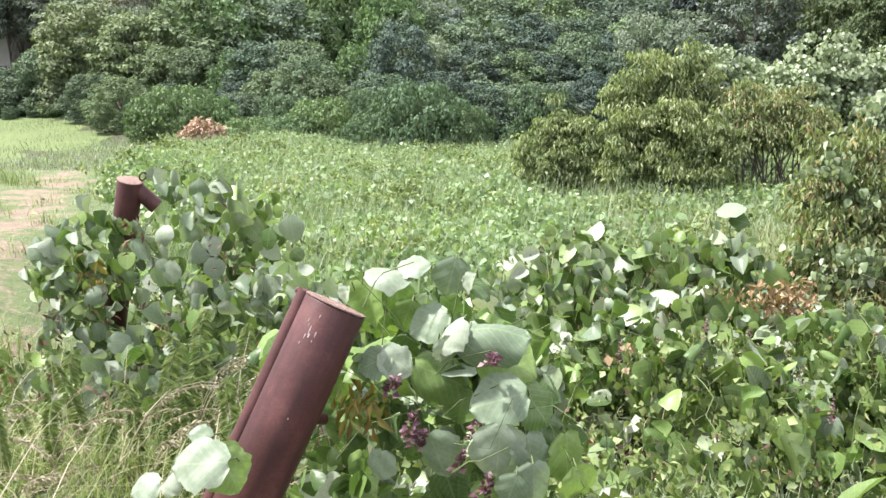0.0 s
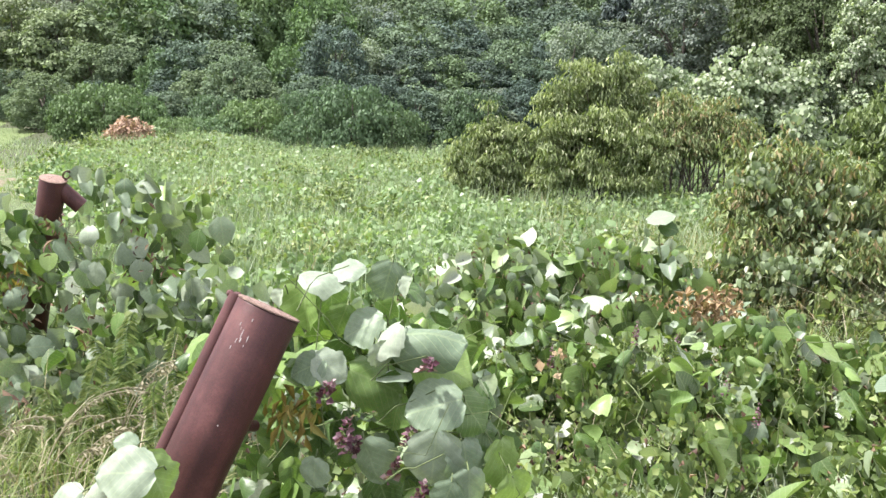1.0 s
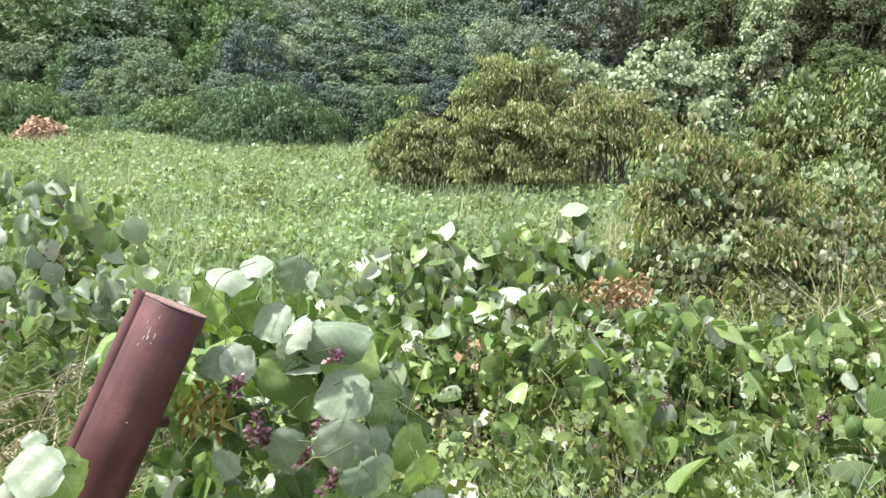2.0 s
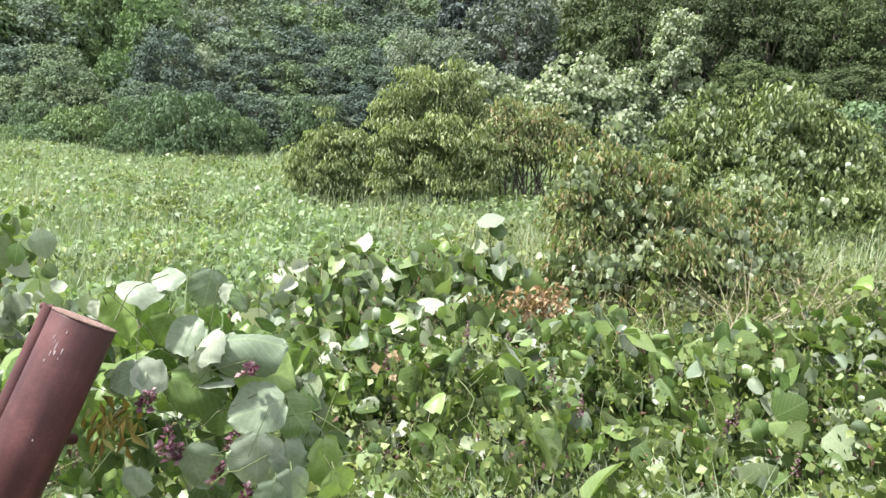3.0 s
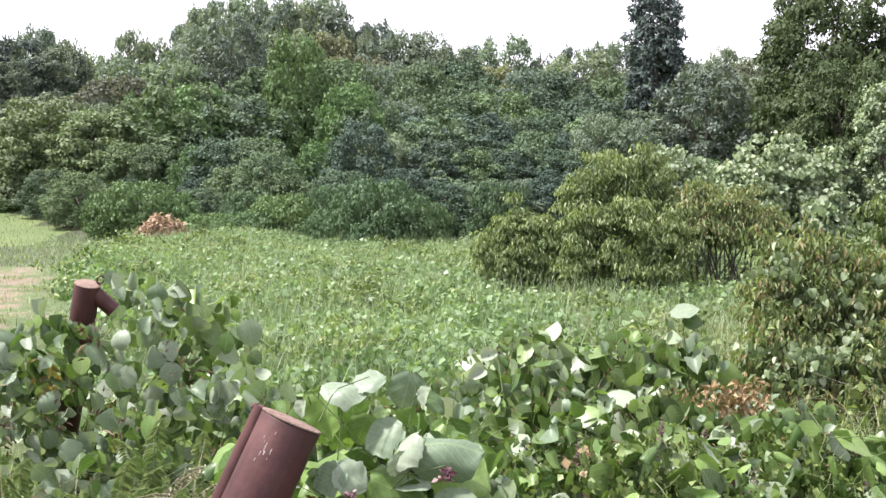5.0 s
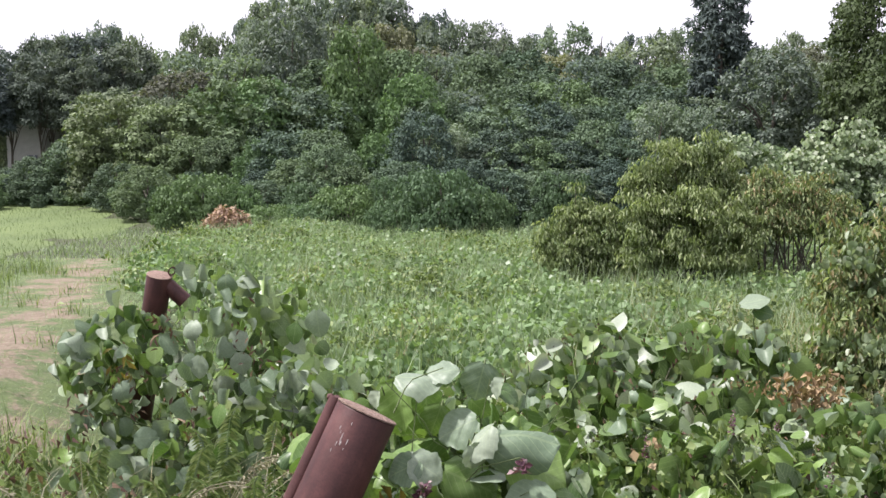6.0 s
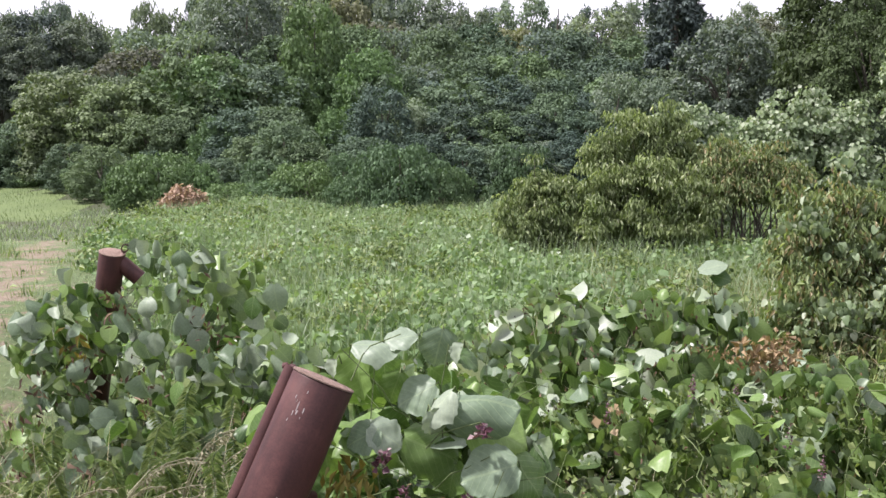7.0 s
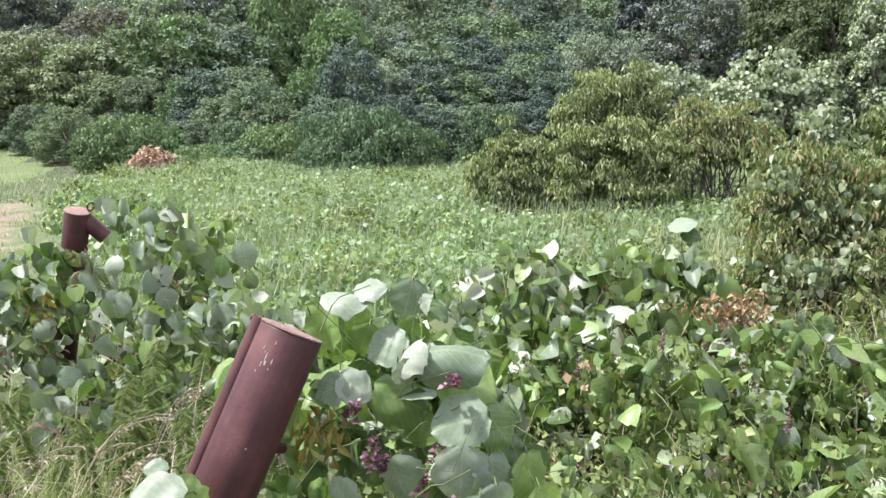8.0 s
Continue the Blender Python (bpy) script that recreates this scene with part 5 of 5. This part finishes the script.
rng = np.random.RandomState(61)
mound_kudzu = thing("kudzu_vine", "tall kudzu mound smothering the second rusty post", "kudzu", at=(-1.8, 6.0, -0.6))
rest = []
for cx, cy, rx, ry, tall, n in ((-1.72, 6.1, 0.84, 0.72, 1.8, 900), (-2.2, 5.8, 0.36, 0.5, 1.35, 230), (-1.0, 5.65, 0.6, 0.6, 1.12, 320), (-1.68, 5.4, 0.62, 0.45, 0.75, 170)):
    p, nrm = dome(rng, n, cx, cy, -0.6, rx, ry, tall, 3.6, 0.09)
    # leave the post's top free
    ok = ~((np.abs(p[:, 0] + 2.02) < 0.15) & (p[:, 2] > 0.84) & (p[:, 1] < 6.35) | (p[:, 0] > -2.0) & (p[:, 0] < -1.66) & (p[:, 2] > 0.8) & (p[:, 1] < 6.3))
    ok &= p[:, 2] < 1.13 - 0.5 * np.maximum(0, np.abs(p[:, 0] + 1.6) - 0.35)
    rest.append((p[ok], nrm[ok]))
p, nrm = np.concatenate([r[0] for r in rest]), np.concatenate([r[1] for r in rest])
order = np.argsort(p[:, 1] + 0.4 * rng.uniform(0, 1, len(p)) - 0.3 * p[:, 2])
p, nrm = p[order], nrm[order]
tip, face = drape(rng, nrm)
size = rng.uniform(0.065, 0.14, len(p))
single_leaves(rng, mound_kudzu, p[:280] + nrm[:280] * 0.04, tip[:280], face[:280], size[:280] * 1.08, 0.84, 0.25)
# broad pale leaves hanging on the outside of the mound
for k, (x, y, z, broad, pale) in enumerate((
    (-2.05, 5.92, 0.83, 0.15, 2), (-1.29, 5.82, 0.99, 0.16, 1), (-1.2, 5.87, 1.04, 0.13, 1), (-1.22, 5.67, 0.88, 0.15, 1), (-0.89, 5.57, 0.88, 0.17, 1), (-1.73, 6.17, 1.1, 0.13, 1),
    (-1.86, 6.22, 1.11, 0.11, 1), (-1.81, 5.67, 0.73, 0.17, 1), (-1.56, 5.47, 0.63, 0.14, 1), (-1.5, 5.67, 0.83, 0.13, 1), (-2.19, 5.97, 0.95, 0.13, 1), (-2.21, 5.92, 0.85, 0.12, 0),
    (-1.33, 5.47, 0.65, 0.14, 1), (-1.06, 5.37, 0.6, 0.16, 1), (-1.56, 5.17, 0.46, 0.14, 1), (-1.2, 5.17, 0.46, 0.15, 1), (-1.01, 5.57, 0.8, 0.13, 0), (-2.21, 5.67, 0.65, 0.12, 1),
)):
    single_leaf(mound_kudzu, (x, y, z), (0.35 * math.sin(k * 2.3), -0.15, -1), (0.3 * math.sin(k * 1.7) - 0.35, -0.6, 0.95), broad, (FINE_GREEN, FINE_PALE, FINE_BRIGHT)[2 if pale and k % 3 == 0 else pale][k % 4])
# a few leaves hang over the middle of the post
for k in range(34):
    q = (-2.25 + 0.38 * rng.uniform(), 5.8 + 0.14 * rng.uniform(), 0.42 + 0.46 * rng.uniform())
    single_leaf(mound_kudzu, q, (rng.normal(0, 0.4), -0.2, -1), (rng.normal(0, 0.4), -0.8, 0.5 + 0.3 * rng.normal()), rng.uniform(0.09, 0.14), (FINE_GREEN, FINE_PALE)[k % 2][k % 4])
deep = p[280:] - nrm[280:] * (0.04 + 0.3 * rng.uniform(0, 1, (len(p) - 280, 1)))
k = (deep[:, 2] > 0.45) | (np.arange(len(deep)) % 2 == 0)
loose("leaf_cover", cover(LEAVES_MID, moved(deep[k], mound_kudzu.location), tip[280:][k], face[280:][k], size[280:][k] * 0.95, leaf_near, "leaf_cover"), leaf_near, mound_kudzu)
v, f = vines(rng, 60, (-2.15, -1.2, 5.5, 6.2, -0.5, 0.4), stem_green, 0.2, 0.005)
loose("stem", mesh_of("stem", moved(v, mound_kudzu.location), f, stem_green, smooth=True), stem_green, mound_kudzu)
for x, y, z in ((-1.35, 5.5, 0.72), (-1.95, 5.35, 0.5), (-2.2, 5.3, 0.35), (-1.2, 5.4, 0.62), (-2.45, 5.2, 0.2), (-1.6, 5.3, 0.3), (-1.0, 5.1, 0.2), (-1.75, 5.4, 0.78)):
    dead_cluster(rng, mound_kudzu, x, y, z, (0.06, 0.04, 0.09), 22, 0.055, leaf_brown, "dead_leaves", LEAF_THIN, 0.8)
dead_cluster(rng, mound_kudzu, -2.05, 5.45, 0.55, (0.04, 0.03, 0.08), 16, 0.09, leaf_yellow, "withered_leaves", LEAF_THIN, 1.2)

near_kudzu = thing("kudzu_vine", "kudzu with broad grey-green leaves and purple flowers climbing the leaning post", "kudzu", at=(0.05, 2.75, 0.0))
rng = np.random.RandomState(62)
p, nrm = dome(rng, 330, 0.1, 2.95, 0.0, 0.4, 0.26, 0.98, 2.2)
p[:, 2] -= 0.42 * np.clip(p[:, 0] - 0.0, 0, 1)
p[:, 1] += 0.3 * np.clip((0.16 - p[:, 0]) * 8, 0, 1) * np.clip((0.9 - p[:, 2]) * 6, 0, 1)
k = (p[:, 0] > 0.12) | (p[:, 2] > 0.85) | (rng.uniform(0, 1, len(p)) < 0.35)
p, nrm = p[k], nrm[k]
tip, face = drape(rng, nrm)
size = rng.uniform(0.06, 0.115, len(p))
single_leaves(rng, near_kudzu, p[:120], tip[:120], face[:120], size[:120], 0.35)
loose("leaf_cover", cover(LEAVES_FINE, moved(p[120:] - nrm[120:] * 0.1, near_kudzu.location), tip[120:], face[120:], size[120:], leaf_near, "leaf_cover"), leaf_near, near_kudzu)

# darker leaves low down between the post and the climbing stems, under flat ones added for shade
p, nrm = dome(rng, 150, -0.2, 2.95, -0.1, 0.38, 0.24, 0.78, 2.6)
tip, face = drape(rng, nrm)
face[:, 2] *= 0.3
single_leaves(rng, near_kudzu, p, tip, unit(face), rng.uniform(0.055, 0.09, len(p)), 0.0)
p = np.stack([rng.uniform(-0.55, 0.15, 90), rng.uniform(2.5, 2.85, 90), rng.uniform(0.0, 0.6, 90)], 1)
p[:, 0] = np.maximum(p[:, 0], -0.5 + 0.45 * p[:, 2])
single_leaves(rng, near_kudzu, p, unit(rng.normal(0, 0.4, (90, 3)) + np.array([0.1, 0, -1])), unit(rng.normal(0, 0.5, (90, 3)) + np.array([0.3, -1, 0])), rng.uniform(0.06, 0.1, 90), 0.0)
# roof of flat leaves, mostly hidden, added to block sun from the hollow
p = np.stack([rng.uniform(-0.5, 0.12, 46), rng.uniform(2.58, 2.98, 46), rng.uniform(0.82, 0.93, 46)], 1)
single_leaves(rng, near_kudzu, p, unit(rng.normal(0, 1, (46, 3)) * np.array([1, 1, 0.15])), unit(rng.normal(0, 0.2, (46, 3)) + np.array([0, 0, 1])), rng.uniform(0.09, 0.13, 46), 0.1)
BROAD = [[mesh_of("leaf", v[0], v[1], mat, v[2], smooth=True) for v in LEAVES_BROAD] for mat in (leaf_green, leaf_pale, leaf_bright)]


def hero_leaf(x, y, z, size, angle, tilt, turn, tone, shape):
    """A broad leaf that stands out, centred at a place, its tip at an angle in the upright plane, tilted up and turned aside, with its stalk back into the plant."""
    tip = Vector((math.cos(radians(angle)), -0.12, math.sin(radians(angle)))).normalized()
    face = Vector((math.sin(turn), -math.cos(turn) * (1 - tilt), tilt + 0.1))
    base = Vector((x, y, z)) - tip * size * 0.48
    leaf = single_leaf(near_kudzu, base, tip, face, size, BROAD[tone][shape])
    start = base - near_kudzu.location
    end = start - tip * 0.02 + Vector((0, 0.09, -0.05))
    v, f = tube([start + tip * 0.01, start.lerp(end, 0.5) + Vector((0, 0, 0.02)), end], 0.0019, 5)
    stalk = part("leaf_stalk", mesh_of("leaf_stalk", v, f, stem_green, smooth=True), stem_green, leaf)
    stalk.matrix_basis = leaf.matrix_basis.inverted()


# the shoots that stand above the post's end
for row in (
    (-0.146, 2.620, 1.138, 0.139, 10, 0.75, -0.30, 1, 1),
    (-0.081, 2.630, 1.148, 0.093, 20, 0.60, 0.20, 1, 0),
    (-0.265, 2.600, 1.070, 0.052, 250, 0.50, -0.40, 2, 3),
    (-0.209, 2.720, 1.022, 0.153, 262, 0.15, -0.60, 0, 3),
    (0.021, 2.660, 1.104, 0.113, 255, 0.35, 0.10, 1, 0),
    (0.073, 2.620, 1.096, 0.062, 240, 0.30, -0.90, 2, 3),
    (0.111, 2.660, 1.078, 0.082, 350, 0.60, 0.30, 0, 4),
    (-0.044, 2.580, 0.999, 0.120, 200, 0.40, -0.10, 1, 0),
    (-0.130, 2.750, 1.040, 0.114, 280, 0.30, 0.40, 0, 0),
):
    hero_leaf(*row)
# the great rolled leaf and those round it
for row in (
    (0.117, 2.440, 1.027, 0.217, 8, 0.62, 0.15, 1, 2),
    (0.007, 2.420, 1.013, 0.112, 215, 0.65, -0.30, 2, 1),
    (0.014, 2.410, 0.965, 0.079, 300, 0.50, -0.20, 2, 4),
    (0.180, 2.520, 0.905, 0.182, 335, 0.35, 0.20, 0, 0),
    (-0.182, 2.440, 0.930, 0.097, 200, 0.35, -0.30, 1, 0),
    (-0.118, 2.440, 0.930, 0.102, 330, 0.35, 0.20, 1, 0),
    (-0.001, 2.560, 0.854, 0.170, 340, 0.25, 0.20, 0, 1),
    (-0.104, 2.700, 0.985, 0.096, 250, 0.30, 0.20, 0, 0),
):
    hero_leaf(*row)
# the curtain of leaves hanging down on the open side
for row in (
    (0.135, 2.380, 0.847, 0.152, 190, 0.34, -0.10, 1, 0),
    (0.250, 2.460, 0.797, 0.135, 310, 0.34, 0.40, 0, 0),
    (0.136, 2.340, 0.717, 0.152, 265, 0.34, 0.00, 1, 0),
    (0.224, 2.360, 0.701, 0.125, 285, 0.34, 0.30, 1, 0),
    (0.226, 2.300, 0.645, 0.130, 275, 0.34, 0.20, 1, 1),
    (0.326, 2.420, 0.673, 0.139, 280, 0.34, 0.50, 0, 0),
    (0.353, 2.360, 0.610, 0.135, 285, 0.34, 0.40, 0, 4),
    (0.298, 2.480, 0.715, 0.108, 300, 0.34, 0.60, 0, 0),
    (-0.020, 2.420, 0.675, 0.143, 285, 0.40, -0.40, 1, 1),
    (-0.162, 2.380, 0.670, 0.086, 262, 0.40, -0.20, 1, 0),
    (0.164, 2.270, 0.651, 0.086, 250, 0.34, 0.10, 1, 0),
):
    hero_leaf(*row)
# shaded leaves behind the flowers
for row in (
    (0.046, 2.580, 0.759, 0.110, 250, -0.05, -0.50, 0, 3),
    (-0.374, 2.750, 0.701, 0.102, 260, -0.05, -0.50, 0, 0),
    (-0.312, 2.800, 0.736, 0.103, 280, -0.05, 0.20, 0, 1),
    (0.123, 2.400, 0.561, 0.122, 270, -0.05, 0.00, 0, 0),
    (0.022, 2.550, 0.526, 0.129, 290, -0.05, 0.20, 0, 1),
    (-0.331, 2.850, 0.897, 0.094, 265, -0.05, -0.30, 0, 0),
    (0.365, 2.350, 0.522, 0.136, 280, 0.50, 0.20, 1, 0),
    (0.247, 2.320, 0.537, 0.134, 270, 0.50, 0.10, 0, 0),
):
    hero_leaf(*row)
# the leaves across the foot of the post
for row in (
    (-0.555, 2.120, 0.791, 0.132, 175, 0.42, -0.35, 2, 0),
    (-0.494, 2.160, 0.755, 0.126, 300, 0.45, 0.30, 0, 0),
    (-0.637, 2.150, 0.732, 0.070, 215, 0.50, -0.30, 2, 1),
    (-0.570, 2.200, 0.828, 0.056, 160, 0.50, -0.20, 1, 0),
    (-0.726, 2.250, 0.675, 0.081, 190, 0.50, 0.00, 1, 0),
):
    hero_leaf(*row)
# bare stems running between the leaves
for a, b, c in (((-0.21, 2.5, 1.06), (-0.16, 2.55, 1.14), (-0.08, 2.6, 1.16)), ((-0.02, 2.42, 0.9), (0.04, 2.4, 0.95), (0.12, 2.4, 0.97)), ((0.0, 2.45, 0.78), (0.07, 2.42, 0.84), (0.14, 2.4, 0.88)), ((0.02, 2.36, 0.66), (0.09, 2.34, 0.7), (0.16, 2.33, 0.74)), ((-0.14, 2.55, 0.7), (-0.17, 2.56, 0.9), (-0.15, 2.6, 1.1)), ((0.03, 2.6, 0.8), (0.02, 2.62, 0.98), (0.05, 2.64, 1.12)), ((-0.3, 2.6, 0.6), (-0.2, 2.56, 0.72), (-0.06, 2.5, 0.78))):
    v, f = tube([Vector(a), Vector(a).lerp(Vector(b), 0.6) + Vector((0, 0, 0.012)), Vector(b), Vector(c)], 0.0022, 6, 0.7)
    part("stem", mesh_of("stem", moved(v, near_kudzu.location), f, stem_green, smooth=True), stem_green, near_kudzu)
v, f = vines(rng, 40, (0.08, 0.3, 2.6, 2.85, 0.3, 0.8), stem_green, 0.1, 0.0017)
loose("stem", mesh_of("stem", moved(v, near_kudzu.location), f, stem_green, smooth=True), stem_green, near_kudzu)
for x, y, z, s in ((-0.136, 2.380, 0.864, 0.05), (-0.090, 2.340, 0.760, 0.075), (0.071, 2.400, 0.727, 0.07), (0.029, 2.420, 0.631, 0.06), (0.093, 2.320, 0.609, 0.06), (0.114, 2.380, 0.937, 0.035), (-0.073, 2.360, 0.725, 0.05)):
    flower_spike(rng, near_kudzu, x, y, z, s)
dead_cluster(rng, near_kudzu, -0.211, 2.420, 0.824, (0.04, 0.025, 0.03), 44, 0.06, leaf_yellow, "withered_leaves", diamond(0.13, 0.1, 0.3), 1.0)


# ---- ferns on the verge ----
def fern(seed, x, y, height, lean):
    """A single upright frond, nodding at its tip, with short paired leaflets like a comb."""
    rng = np.random.RandomState(seed)
    z = float(ground_height(x, y))
    root = thing("fern", "green comb-leaved fern frond standing in dry grass", "fern", "ferns on the verge", at=(x, y, z))
    pts = []
    for i in range(13):
        s = i / 12
        pts.append(Vector((1.3 * lean * s * s + 0.02 * math.sin(seed + 5 * s) + 0.1 * lean * max(0, s - 0.8) * 20, -0.1 * s * s, height * (s - 0.9 * max(0, s - 0.82) ** 1.3))))
    v, f = tube(pts, 0.0035, 5, 0.3)
    part("stalk", mesh_of("stalk", v, f, grass_green, smooth=True), grass_green, root)
    place, tip, size = [], [], []
    for i in range(60):
        s = 0.16 + 0.84 * i / 60
        k = min(11, int(s * 12))
        c = pts[k].lerp(pts[k + 1], s * 12 - k)
        for side in (-1, 1):
            place.append(tuple(c))
            tip.append((side, -0.3 + rng.normal(0, 0.12), -0.3 + rng.normal(0, 0.12)))
            size.append((0.05 * min(1, (1 - s) * 4 + 0.3) * min(1, (s - 0.12) * 8) * (0.75 + 0.4 * height)) * rng.uniform(0.88, 1.1))
    a, b, _ = strewn(diamond(0.15, 0.05, 0.3), np.array(place), unit(np.array(tip)), np.tile([0.2, -0.6, 0.75], (120, 1)), np.array(size))
    loose("frond", mesh_of("frond", a, b, fern_leaf), fern_leaf, root)


FERNS = ((-1.72, 4.3, 0.67, 0.06), (-1.95, 4.35, 0.63, -0.05), (-1.35, 4.5, 0.71, 0.07), (-2.1, 4.2, 0.54, 0.05), (-1.2, 4.35, 0.78, -0.04), (-1.75, 3.6, 0.48, 0.06), (-0.8, 3.35, 0.54, 0.08), (-1.02, 3.98, 0.87, 0.03), (-1.12, 3.98, 0.64, 0.1), (-1.28, 4.18, 0.66, 0.08), (-1.04, 3.83, 0.55, -0.05), (-0.88, 3.68, 0.61, 0.05), (-1.6, 4.08, 0.59, -0.04), (-1.6, 3.78, 0.45, 0.06), (-1.15, 3.88, 0.54, 0.12), (-1.29, 3.98, 0.49, -0.06), (-1.43, 3.88, 0.42, 0.08), (-0.93, 4.28, 0.90, 0.05))
for k, (x, y, h, lean) in enumerate(FERNS):
    fern(70 + k, x, y, h, lean)


# ---- long seed stalks arching over the verge ----
def seed_grass(seed, x, y, height, reach):
    """A tuft of a few stalks that arch over under their seeds."""
    rng = np.random.RandomState(seed)
    z = float(ground_height(x, y))
    root = thing("grass_tuft", "tuft of pale dry grass with arching seed heads", "grass", "seeding grass on the verge", at=(x, y, z))
    for k in range(4):
        h, r, turn = height * rng.uniform(0.8, 1.15), reach * rng.uniform(0.7, 1.3), rng.uniform(-0.7, 0.7)
        pts = [Vector((r * s**1.7 * math.cos(turn), r * s**1.7 * math.sin(turn), h * (1.35 * s - 0.5 * s**3))) for s in np.linspace(0, 1, 10)]
        v, f = tube(pts, 0.0032, 5, 0.5)
        stalk = part("stalk", mesh_of("stalk", v, f, straw, smooth=True), straw, root)
        n = 46
        along = rng.uniform(5.0, 8.99, n)
        at = np.array([tuple(pts[int(a)].lerp(pts[int(a) + 1], a % 1)) for a in along])
        tip = unit(rng.normal(0, 0.5, (n, 3)) + np.array([0.7, 0, -0.5]))
        loose("seed_head", leaves("seed_head", diamond(0.16, 0.05, 0.1), at, tip, unit(rng.normal(0, 1, (n, 3)) + np.array([0, -0.6, 0.6])), rng.uniform(0.015, 0.032, n), straw), straw, stalk)


for k, (x, y, h, reach) in enumerate(((-1.05, 3.8, 0.66, 0.4), (-0.85, 3.6, 0.52, 0.32), (-1.3, 3.7, 0.5, 0.36), (-1.55, 3.6, 0.44, 0.32), (-1.75, 3.75, 0.46, -0.28), (-1.15, 3.5, 0.4, 0.3), (-1.4, 3.45, 0.34, -0.3), (-0.92, 3.45, 0.4, 0.22), (-0.75, 3.2, 0.42, 0.24), (-1.95, 3.7, 0.4, 0.3), (-1.6, 3.3, 0.3, 0.3))):
    seed_grass(90 + k, x, y, h, reach)
